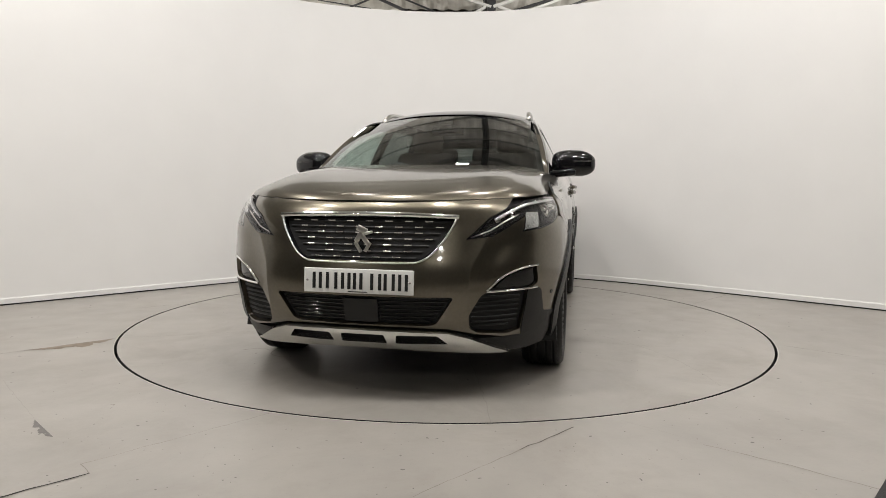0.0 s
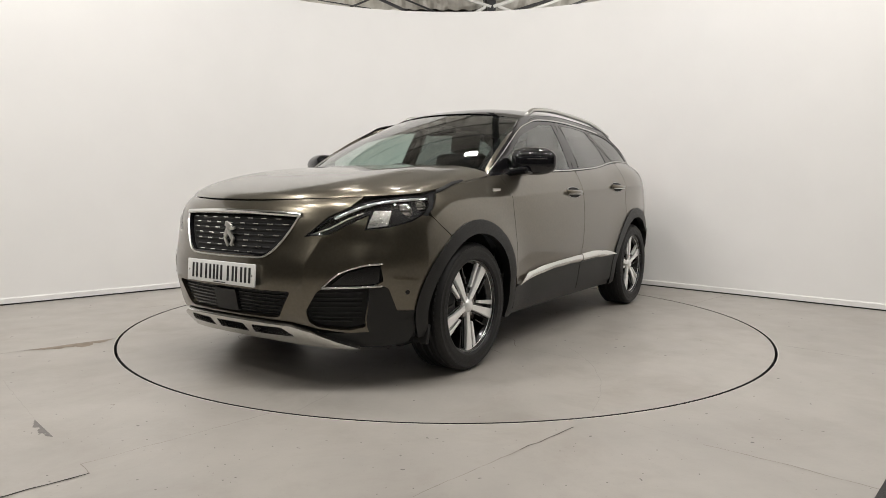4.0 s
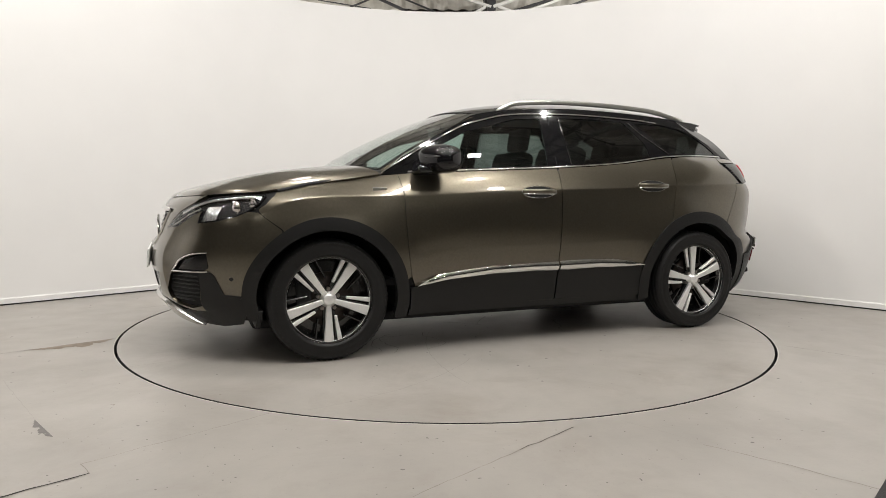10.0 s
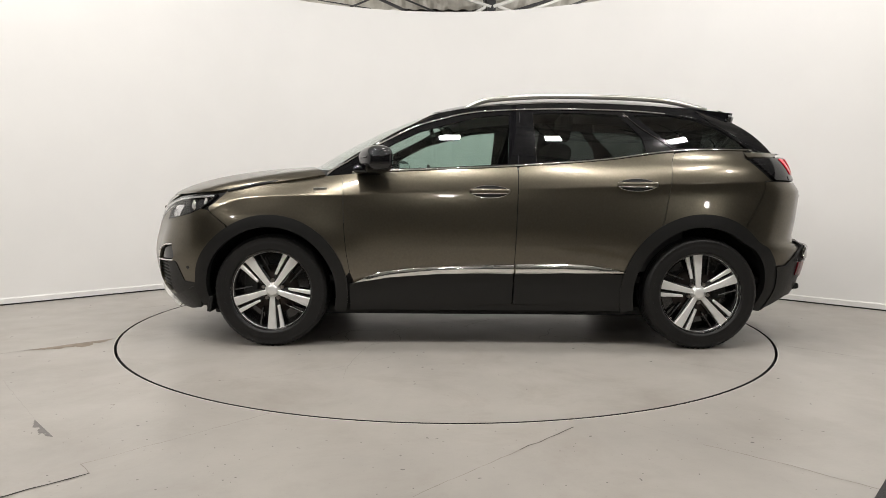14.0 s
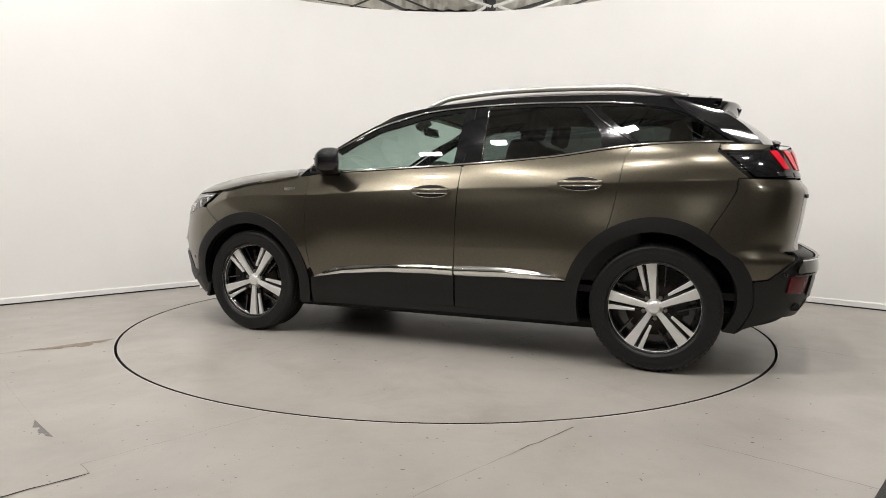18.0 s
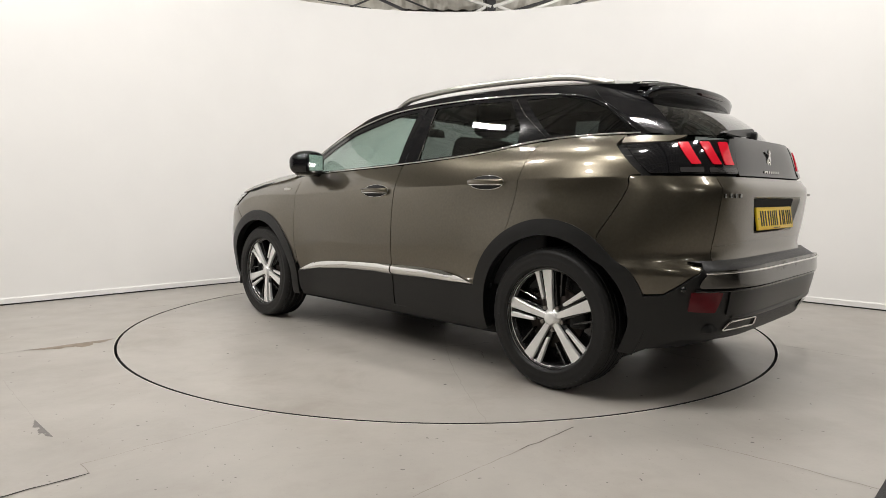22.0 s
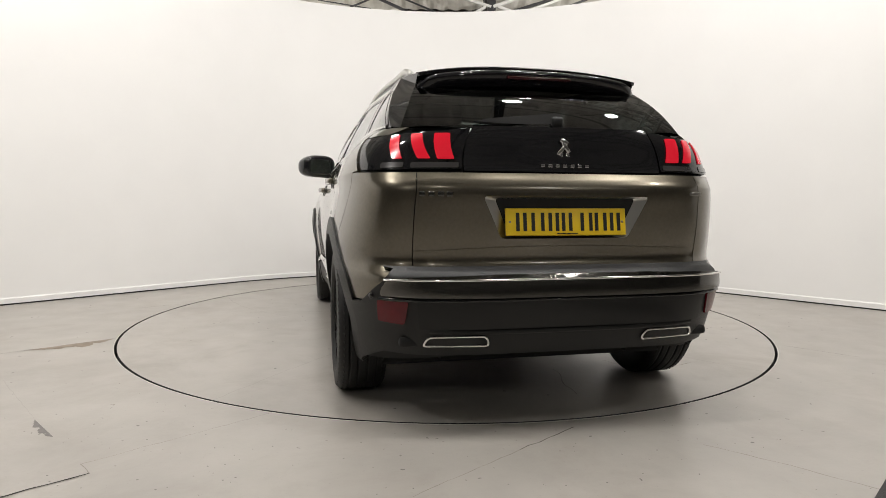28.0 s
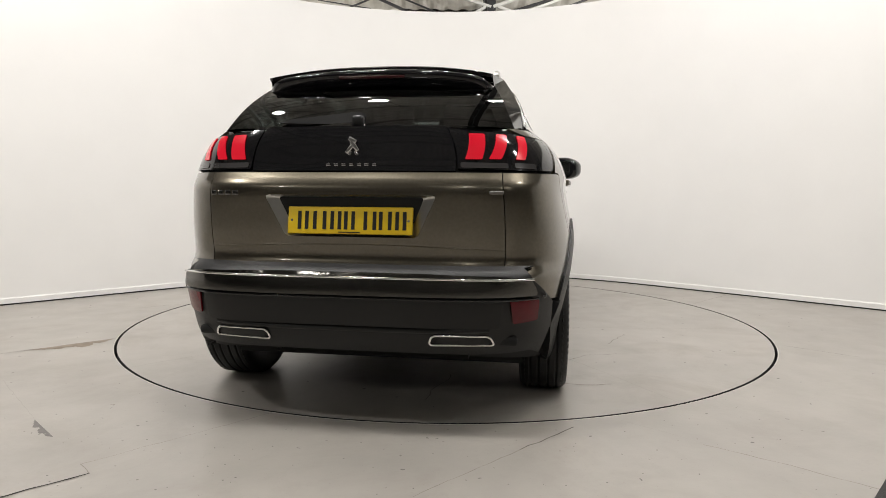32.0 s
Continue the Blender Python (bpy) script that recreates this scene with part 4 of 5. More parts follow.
    band = rounded([(ur(.685), .628)] + [(ur(y), .632) for y in (.3, -.3)] + [(ur(-.685), .628), (ur(-.71), .566)] + [(ur(y), .562) for y in (-.3, .3)] + [(ur(.71), .566)], .02)
    part("bumper_band", patch(band, body, .03, .012, .036, 0), DARK_CHROME, bump, "smoked chrome band across the rear bumper")
    part("bumper_top_line", strip([(ur(y), .625) for y in np.linspace(.69, -.69, 41)], .009, .004, .037, body), CHROME, bump, "chrome line on the bumper band")
    part("bumper_line", strip([(ur(y), .553) for y in np.linspace(.715, -.715, 41)], .012, .006, .026, body), BLACK_GLOSS, bump, "gloss black line across the rear bumper")
    part("bumper_lip", strip([(ur(y), .425 + .012 * (y / .6) ** 4) for y in np.linspace(.56, -.56, 41)], .022, .010, .018, body), BLACK_SATIN, bump, "satin black lip over the diffuser")
    lower = rounded([(uy(y, .55), .553) for y in (.61, .3, -.3, -.61)] + [(uy(y, .45), .440) for y in (-.60, -.3, .3, .60)], .012)
    part("bumper_panel", patch(lower, body, .02, .01, .026, 0), BLACK_SATIN, bump, "smooth black panel of the rear bumper")
    refl = rounded([(uy(.745, .545), .545), (uy(.640, .546), .546), (uy(.650, .456), .456), (uy(.738, .462), .462)], .01)
    both("reflector", patch(refl, body, .02, .01, .024, 0), RED_DARK, bump, "dark red bumper reflector")
    for s in (1, -1):
        pts = [body(ur(s * y), z) + Vector((-.026, 0, 0)) for y, z in ((.595, .362), (.572, .402), (.345, .404), (.332, .362))]
        mouth = part("exhaust_trim", tube(smooth_corner(pts), .0052, 8, closed=True, up=(1, 0, 0)), CHROME, bump, "chrome exhaust surround")
        # flat dark face paints the shade inside the exhaust surround
        bm = bmesh.new()
        bm.faces.new([bm.verts.new(p + Vector((.004, 0, 0))) for p in pts])
        part("exhaust_mouth", bm, DARK, mouth, smooth=False)
    for y in (.70, -.70):
        p = body(ux(-1.96), .555)
        part("parking_sensor", lathe([(0, .004), (.010, .004), (.012, 0)], 16, m=Matrix.Translation((p.x, math.copysign(p.y + .028, y), p.z)) @ pose(0, 0, 0, 0, 0, 35 if y > 0 else -35 + 180)), BLACK_GLOSS, bump)


def smooth_corner(pts, k=6):
    out, n = [], len(pts)
    for i in range(n):
        a, p, b = pts[i - 1], pts[i], pts[(i + 1) % n]
        s, e = p + (a - p).normalized() * .02, p + (b - p).normalized() * .02
        for j in range(k + 1):
            t = j / k
            out.append(s * (1 - t) ** 2 + p * 2 * t * (1 - t) + e * t * t)
    return out


def mirrored(points):
    return [(-u, z) for u, z in reversed(points)]


def nose():
    R = .477
    # openings
    gr = [(uf(.437), .852), (uf(.40), .79), (uf(.335), .70), (uf(.275), .658)]
    grille = rounded([(uf(.20), .862), (uf(.437), .855)] + gr[1:] + mirrored(gr)[:-1] + [(-uf(.437), .855), (-uf(.20), .862)], .015)
    intake = rounded([(uf(.44), .498), (uf(.365), .372), (uf(.33), .362), (-uf(.33), .362), (-uf(.365), .372), (-uf(.44), .498)], .02)
    fog = rounded([(.565, .497), (.60, .522), (.67, .589), (.77, .621), (.86, .632), (.885, .55), (.822, .515), (.812, .42), (.80, .328), (.715, .310), (.56, .325), (.525, .35), (.52, .41)], .012)
    fog_r = [(-u, z) for u, z in fog]
    lampy = [(.478, .757), (.60, .769), (.717, .829), (.79, .860), (.762, .790), (.885, .803), (1.00, .828), (1.072, .858), (1.125, .90), (1.155, .950)]
    upper = [(1.02, .950), (.837, .934), (.712, .898), (.60, .850)]
    half = [(uf(.20), .922), (uf(.40), .930), (.64, .940), (.76, .945), (.70, .898), (.59, .850)] + lampy[:-2] + [(ux(1.74), .853), (ux(1.607), .757)]
    half += us(arch(AXLE, R, 56, 6, 16)) + [(1.055, .385), (.98, .36), (.82, .300), (.70, .296), (.55, .318), (uf(.42), .345), (uf(.2), .352)]
    rim = [(0, .921)] + half + [(0, .353)] + mirrored(half)
    bumper = part("front_bumper", patch(rim, body, .022, .02, 0, .0015, (grille, intake, fog, fog_r), folds=([(NOSE_FOLD(z), z) for z in np.linspace(.40, .82, 12).tolist()], [(-NOSE_FOLD(z), z) for z in np.linspace(.40, .82, 12).tolist()])), PAINT, car)

    # grille: recessed black field, bars with bright dashes, chrome frame, emblem
    field = part("grille", patch(grille, body, .03, 0, -.045, 0), DARK, car, "black chequered radiator grille with chrome dashes")
    part("grille_wall", patch(inset(grille, -.002), body, .03, .05, -.001, 0, (inset(grille, .008),)), BLACK_GLOSS, field)
    for row in range(7):
        z = .675 + .0275 * row
        half_w = .255 + (.432 - .255) * min(1, max(0, (z - .66) / .19)) - .012
        us_row = np.linspace(-uf(half_w), uf(half_w), 40)
        part("grille_bar", strip([(u, z) for u in us_row], .016, .010, -.028, body), BLACK_PLASTIC, field, "black grille bar")
        n = int(half_w * 2 / .095)
        for k in range(n):
            y = (k - (n - 1) / 2) * .095 + (.024 if row % 2 else -.024)
            if abs(y) + .02 < half_w:
                part("grille_dash", strip([(uf(y + d), z + .002) for d in (-.018, 0, .018)], .007, .006, -.018, body), CHROME, field, "chrome dash on the grille")
    path = [(uf(.437), .857)] + gr[1:] + [(uf(.2), .650), (0, .648)]
    line = smooth_line(path, 5)
    line = line + mirrored(line)[1:]
    part("grille_frame", strip(line, .008, .007, 0.0, body), SILVER, field, "satin chrome grille frame")
    part("grille_top_bar", strip([(uf(y), .868 - .012 * (y / .45) ** 2) for y in np.linspace(-.445, .445, 41)], .024, .012, 0.0, body), CHROME, field, "chrome bar along the grille top")
    bm = bmesh.new()
    for dy, dz, a, b, t in ((.0, .045, .05, .028, -25), (-.012, .018, .07, .022, 60), (.012, .0, .075, .022, -52), (-.02, -.035, .055, .016, -60), (.026, -.035, .05, .016, 60), (.03, .03, .04, .014, 15)):
        box(.012, a, b, pose(2.243, dy, .752 + dz, t), .004, bm=bm)
    part("nose_emblem", bm, SILVER, field, "grey metal emblem")

    # lower intake with bars and the radar cover
    low = part("lower_intake", patch(intake, body, .03, 0, -.06, 0), DARK, car, "black lower air intake")
    for row in range(7):
        z = .378 + .0185 * row
        w = .345 + (.43 - .345) * (z - .37) / .13
        part("intake_bar", strip([(uf(y), z) for y in np.linspace(-w, w, 31)], .008, .014, -.03, body), BLACK_GLOSS, low, "black intake bar")
    part("radar_cover", patch(rounded([(uf(-.085), .482), (uf(.085), .482), (uf(.085), .372), (uf(-.085), .372)], .01), body, .03, .02, -.006, 0), BLACK_PLASTIC, low, "black radar cover")
    # skid plate
    half = [(.2, .345), (.42, .338), (.52, .311), (.66, .252), (.74, .224), (.64, .222), (.42, .240), (.2, .250)]
    slots = []
    for y0, y1 in ((-.415, -.160), (-.118, .118), (.160, .415)):
        slots.append(rounded([(uf(y0 + (.05 if y0 < -.3 else .01)), .327), (uf(y1 - (.05 if y1 > .3 else .01)), .327), (uf(y1), .284), (uf(y0), .284)], .008))
    rim = [(0, .346)] + half + [(0, .252)] + mirrored(half)
    skid = part("skid_plate", patch(rim, body, .02, .03, .022, 0, slots), SKID, car, "satin silver skid plate under the nose")
    part("skid_back", patch([(uf(-.45), .33), (uf(.45), .33), (uf(.45), .27), (uf(-.45), .27)], body, .05, 0, -.012, 0), DARK, skid)
    chin = [(.55, .29), (.70, .292), (.82, .296), (.98, .356), (1.055, .382)] + us(arch(AXLE, R, 5, -6, 5)) + [(1.0, .228), (.86, .208), (.5, .215)]
    rim = [(0, .262)] + chin + [(0, .225)] + mirrored(chin)
    part("chin", patch(rim, body, .03, .02, -.004, 0), BLACK_PLASTIC, car, "black plastic chin spoiler")
    # side intakes with fog lamps
    for s in (1, -1):
        shape = fog if s > 0 else [(-u, z) for u, z in fog][::-1]
        side = part("side_intake", patch(shape, body, .03, 0, -.03, 0), BLACK_PLASTIC, car, "black plastic side intake")
        for row in range(7):
            z = .352 + .023 * row
            part("intake_bar", strip([(s * uf(y), z) for y in np.linspace(.53, .735 - .10 * max(0, .37 - z) / .05, 12)], .009, .010, -.024, body), BLACK_PLASTIC, side, "black intake bar")
        block = rounded([(.818, .518), (.89, .526), (.912, .512), (.958, .402), (1.056, .394), (1.056, .386), (.98, .35), (.81, .296), (.806, .33), (.816, .42)], .006)
        block = block if s > 0 else [(-u, z) for u, z in block][::-1]
        part("intake_cheek", patch(block, body, .03, .006, .004, 0), BLACK_PLASTIC, side, "black plastic bumper cheek")
        brow = [(.592, .522), (.67, .588), (.77, .622), (.868, .632)]
        part("fog_brow", strip([(s * u, z) for u, z in smooth_line(brow)], .009, .007, 0, body), CHROME, side, "chrome brow over the fog lamp")
        part("fog_sill", strip([(s * u, .519 + .03 * (u - .6)) for u in np.linspace(.59, .878, 12)], .010, .008, 0, body), CHROME, side, "chrome sill under the fog lamp")
        lens = rounded([(.63, .530), (.70, .588), (.80, .615), (.862, .618), (.868, .535)], .01)
        lens = lens if s > 0 else [(-u, z) for u, z in lens][::-1]
        part("fog_lamp", patch(lens, body, .03, .01, -.014, 0), BLACK_GLOSS, side, "dark fog lamp")
        eye = [(s * (ux(1.857) + .011 * math.cos(a)), .49 + .011 * math.sin(a)) for a in (2 * math.pi * k / 14 for k in range(14))]
        part("parking_sensor", patch(eye if s > 0 else eye[::-1], body, .02, .004, .003, 0), BLACK_SATIN, bumper, "small dark parking sensor")
    # headlamps
    shape = rounded(lampy + upper, .008)
    for s in (1, -1):
        o = shape if s > 0 else [(-u, z) for u, z in shape][::-1]
        lamp = part("headlamp", patch(o, body, .025, 0, -.05, 0), BLACK_GLOSS, car, "black headlamp with clear lens and chrome projectors")
        part("lamp_wall", patch(inset(o, -.002), body, .025, .05, -.001, 0, (inset(o, .006),)), BLACK_GLOSS, lamp)
        part("lens", patch(o, body, .03, .0, .001, .002), LENS, lamp, "clear headlamp lens")
        drl = [(.62, .846), (.72, .886), (.84, .920), (1.02, .937), (1.13, .940)]
        part("running_light", strip([(s * u, z) for u, z in smooth_line(drl)], .017, .006, -.008, body), CRYSTAL, lamp, "bright daytime running light strip")
        part("running_light_edge", strip([(s * u, z) for u, z in ((.50, .766), (.60, .800), (.68, .842), (.76, .872))], .006, .004, -.012, body), SILVER, lamp)
        for u, z, r in ((.645, .828, .024), (.725, .852, .022), (.955, .872, .036), (1.05, .892, .030)):
            q = body(s * u, z)
            n = Vector((.86, s * .5, 0)).normalized()
            m = Matrix.Translation(q - n * .045) @ n.to_track_quat("Y", "Z").to_matrix().to_4x4()
            part("projector", lathe([(0, .020), (r * .5, .017), (r * .85, .008), (r, .004), (r * 1.05, .012), (r * 1.15, .0)], 28, m=m), CHROME, lamp, "chrome lamp projector")
        for u, z0, z1 in ((.79, .845, .895), (.935, .838, .850), (.975, .842, .915), (1.065, .872, .925)):
            cell = [(u, z0), (u + .045, z0 + .008), (u + .050, z1), (u + .004, z1 - .006)]
            cell = cell if s > 0 else [(-a, b) for a, b in cell][::-1]
            part("lamp_cell", patch(cell, body, .015, .006, -.036, 0), CRYSTAL, lamp, "faceted crystal reflector")
        fang = rounded([(.768, .797), (.880, .812), (.905, .886), (.815, .884)], .006)
        fang = fang if s > 0 else [(-u, z) for u, z in fang][::-1]
        part("lamp_fang", patch(fang, body, .02, .006, -.014, 0), CRYSTAL, lamp, "silver reflector of the headlamp")


def bonnet():
    def lip(s):
        return body(1.09 * s, .926 + .036 * s * s)
    def base(s):
        y = .79 * s
        return Vector((1.27 - .42 * y * y, y, 1.130 - .058 * abs(s) ** 8))
    def skin(s, v):
        a, b = lip(s), base(s)
        p = a.lerp(b, v)
        w = max(0.0, 1 - v)
        full = .098 * w * math.sqrt(max(0.0, v)) * (1 - min(1, abs(s)) ** 7)
        k = v
        d = abs(s) - .64
        crown = .016 * math.exp(-(d / (.26 if d < 0 else .09)) ** 2) * math.sin(math.pi * min(1, max(0, v)) ** .7)
        p.z = a.z + (b.z - a.z) * k + full + crown + .003
        return p
    rim = [(s, 0) for s in np.linspace(-1, 1, 31)] + [(1, v) for v in np.linspace(0, 1, 16)[1:]] + [(s, 1) for s in np.linspace(1, -1, 31)[1:]] + [(-1, v) for v in np.linspace(1, 0, 16)[1:-1]]
    part("bonnet", patch([(float(a), float(b)) for a, b in rim], skin, .045, .02, 0, 0, centre=(0, 0, 0)), PAINT, car)
    bm = bmesh.new()
    last = None
    for s in np.linspace(-.98, .98, 25):
        b = base(s)
        row = [bm.verts.new(b + Vector((.03, 0, -.02))), bm.verts.new(b + Vector((-.12, 0, -.012)))]
        if last:
            bm.faces.new((*last, *row[::-1]))
        last = row
    bmesh.ops.recalc_face_normals(bm, faces=bm.faces)
    # dark strip on the skin paints the shaded gap beside the bonnet
    both("bonnet_gap", strip([(ux(float(x)), float(np.interp(x, (1.02, 1.15, 1.4, 1.655), (1.068, 1.052, 1.016, .968)))) for x in np.linspace(1.04, 1.65, 20)], .020, .004, .005, body), DARK, car, "raised dark strip painting the shade of the bonnet gap")
    part("cowl", bm, BLACK_PLASTIC, car, "black plastic cowl below the windscreen")


def windscreen_at(s, v):
    """The windscreen's skin: s across from -1 to 1, v from its base to the roof."""
    wb, wt = .74, .602
    y = s * (wb + (wt - wb) * v)
    x0, x1 = 1.21 - .40 * y * y, .36 - .36 * y * y
    z0, z1 = 1.124 - .022 * abs(s) ** 3, 1.527 - .052 * abs(s) ** 2.5
    bulge = .034 * math.sin(math.pi * v)
    return Vector((x0 + (x1 - x0) * v + bulge * .6, y, z0 + (z1 - z0) * v + bulge * .7))


ROOF_EDGE = curve((.60, 1.36), (.36, 1.466), (.1, 1.520), (-.2, 1.546), (-.6, 1.558), (-1.0, 1.550), (-1.35, 1.522), (-1.6, 1.494), (-1.85, 1.465))
ROOF_TOP = curve((.60, 1.43), (.36, 1.534), (.1, 1.590), (-.2, 1.618), (-.6, 1.632), (-1.0, 1.622), (-1.4, 1.582), (-1.85, 1.502))


def roof_at(x, s):
    e = cabin(x, ROOF_EDGE(x))
    k = abs(s) ** 2.6
    front = max(0.0, x - .15)
    return Vector((x - .36 * (e.y * s) ** 2 * min(1, max(0, (x + .4) / .76)), e.y * s, ROOF_TOP(x) + (ROOF_EDGE(x) - ROOF_TOP(x)) * k))


def tail_glass_at(s, v):
    """The rear screen's skin: s across, v from its base to the spoiler."""
    wb, wt = .645, .535
    y = s * (wb + (wt - wb) * v)
    x = -1.978 + .31 * y * y + (.30 * v) + .02 * math.sin(math.pi * v) * -1
    return Vector((x, y, 1.235 + .225 * v + .012 * math.sin(math.pi * v)))


def ruled(a, b, n, m=3):
    """A skin between two lines of points."""
    bm, rows = bmesh.new(), []
    for k in range(n + 1):
        p, q = Vector(a(k / n)), Vector(b(k / n))
        rows.append([bm.verts.new(p.lerp(q, j / m)) for j in range(m + 1)])
    for r, t in zip(rows, rows[1:]):
        for j in range(m):
            bm.faces.new((r[j], r[j + 1], t[j + 1], t[j]))
    bmesh.ops.recalc_face_normals(bm, faces=bm.faces)
    f = bm.faces[len(bm.faces) // 2]
    c = f.calc_center_median()
    if f.normal.dot(c - Vector((c.x * .75, 0, .7))) < 0:
        bmesh.ops.reverse_faces(bm, faces=bm.faces)
    return bm


def greenhouse():
    # windscreen, roof, rear screen
    quad = [(s, 0.0) for s in np.linspace(-1, 1, 21)] + [(1.0, v) for v in np.linspace(0, 1, 11)[1:]] + [(s, 1.0) for s in np.linspace(1, -1, 21)[1:]] + [(-1.0, v) for v in np.linspace(1, 0, 11)[1:-1]]
    quad = [(float(a), float(b)) for a, b in quad]
    ws = part("windscreen", patch(quad, windscreen_at, .06, 0, 0, 0), WINDSCREEN, car, "clear windscreen")
    ws.visible_shadow = False
    part("windscreen_border", patch(quad, windscreen_at, .06, 0, -.004, 0, ([(a * .955, .03 + b * .93) for a, b in quad],)), BLACK_GLOSS, ws, "black printed border of the windscreen")
    xs = np.linspace(.36, -1.64, 40)
    rim = [(float(x), -1.0 + .09 * max(0, -1.36 - x) / .26) for x in xs] + [(float(x), 1.0 - .09 * max(0, -1.36 - x) / .26) for x in xs[::-1]]
    top = part("roof", patch(rim, roof_at, .05, .015, 0, 0), BLACK_GLOSS, car, "black gloss roof")
    glass_ob = part("rear_screen", patch(quad, tail_glass_at, .06, 0, 0, 0), DARK_PRIVACY, car, "dark tinted rear screen")
    part("rear_screen_border", patch(quad, tail_glass_at, .06, 0, -.004, 0, ([(a * .90, .06 + b * .78) for a, b in quad],)), BLACK_GLOSS, glass_ob)

    # side frames in black gloss with window openings
    fw = rounded([(.76, 1.106), (.74, 1.185), (.58, 1.278), (.42, 1.358), (.24, 1.405), (.05, 1.456), (-.155, 1.474), (-.135, 1.148), (.30, 1.126)], .015)
    tri = rounded([(.92, 1.098), (.785, 1.168), (.79, 1.104)], .006)
    rw = rounded([(-.318, 1.162), (-.308, 1.482), (-.60, 1.490), (-.865, 1.482), (-1.00, 1.325), (-1.018, 1.222), (-.7, 1.188)], .02)
    qw = rounded([(-.965, 1.480), (-1.16, 1.300), (-1.215, 1.262), (-1.45, 1.262), (-1.68, 1.258), (-1.50, 1.385), (-1.36, 1.445), (-1.20, 1.476)], .012)
    rim = [(float(x), BELT(float(x)) - .006) for x in np.linspace(1.0, -1.735, 40)] + [(-1.74, 1.25), (-1.60, 1.345), (-1.46, 1.43), (-1.36, ROOF_EDGE(-1.36))]
    rim += [(float(x), ROOF_EDGE(float(x))) for x in np.linspace(-1.3, .36, 30)] + [(.50, 1.388), (.65, 1.308), (.87, 1.178)]
    sides = both("side_frame", patch(rim, lambda x, z: cabin(x, z), .03, .012, -.004, 0, (fw, tri, rw, qw)), BLACK_GLOSS, car, "black gloss window frame and pillars")
    for name, shape, mat, label in (("front_window", fw, SIDE_GLASS, "green-tinted front side window"), ("corner_window", tri, BLACK_GLOSS, "small black corner piece"), ("rear_window", rw, PRIVACY, "dark tinted rear side window"), ("quarter_window", qw, PRIVACY, "dark tinted quarter window")):
        panes = both(name, patch(inset(shape, -.004), cabin, .05, 0, -.006, 0), mat, sides, label)
        if mat is SIDE_GLASS:
            panes[0].visible_shadow = panes[1].visible_shadow = False
    # bright lines: belt and window top
    line = [(float(x), BELT(float(x)) + .004) for x in np.linspace(.84, -1.70, 60)]
    both("belt_line", strip(line, .010, .005, .002, cabin), CHROME, car, "chrome belt line under the windows")
    top = smooth_line([(1.0, 1.082), (.86, 1.165), (.64, 1.290), (.44, 1.390), (.28, 1.440), (.10, 1.482), (-.15, 1.503), (-.55, 1.514), (-.95, 1.506), (-1.17, 1.488)], 5)
    both("window_line", strip(top, .007, .004, .002, cabin), CHROME, car, "chrome line over the windows")
    both("quarter_line", strip(smooth_line([(-1.17, 1.488), (-1.36, 1.455), (-1.50, 1.395), (-1.69, 1.258)]), .006, .003, .002, cabin), BLACK_GLOSS, car)
    both("door_post_line", strip([(-.315, 1.16), (-.305, 1.484)], .0035, .003, .001, cabin), DARK_CHROME, sides)
    # no opening here: a dark strip paints the shade between the doors
    both("door_post_gap", strip([(-.200, 1.142), (-.222, 1.49)], .005, .001, .001, cabin), DARK, sides)
    both("quarter_post_line", strip([(-.90, 1.488), (-1.0, 1.39), (-1.19, 1.255)], .0035, .002, .001, cabin), DARK_CHROME, sides)

    # pillars between the screens and the side frames
    aline = [cabin(x, z) for x, z in smooth_line([(1.0, 1.072), (.87, 1.178), (.65, 1.308), (.50, 1.388), (.36, 1.455)], 6)]
    def a_out(t):
        k = t * (len(aline) - 1)
        i = min(int(k), len(aline) - 2)
        return aline[i].lerp(aline[i + 1], k - i)
    both("front_pillar", ruled(a_out, lambda t: windscreen_at(1.0, t), 14, 4), PAINT, car, "bronze-grey painted front pillar")
    dline = [cabin(x, z) for x, z in ((-1.74, 1.25), (-1.60, 1.345), (-1.46, 1.43), (-1.36, ROOF_EDGE(-1.36)))]
    def d_out(t):
        k = t * (len(dline) - 1)
        i = min(int(k), len(dline) - 2)
        return dline[i].lerp(dline[i + 1], k - i)
    def d_in(t):
        return tail_glass_at(1.0, t)
    both("rear_pillar", ruled(d_out, d_in, 12, 4), BLACK_GLOSS, car, "black gloss rear pillar")
    both("roof_cheek", ruled(lambda t: roof_at(-1.36 - .26 * t, 1 - .09 * t), lambda t: cabin(-1.36, ROOF_EDGE(-1.36)).lerp(tail_glass_at(1.0, 1.0), t), 10, 3), BLACK_GLOSS, car, "black gloss panel between roof and rear pillar")
    shoulder = lambda t: body(ux(-1.70) + (ur(.50) - ux(-1.70)) * t, BELT(-1.7) - .012)
    both("rear_shoulder", ruled(shoulder, lambda t: cabin(-1.70, 1.262).lerp(tail_glass_at(.76, 0), t), 12, 2), BLACK_GLOSS, car, "black gloss shoulder under the rear pillar")

    # spoiler
    bm = bmesh.new()
    rows = []
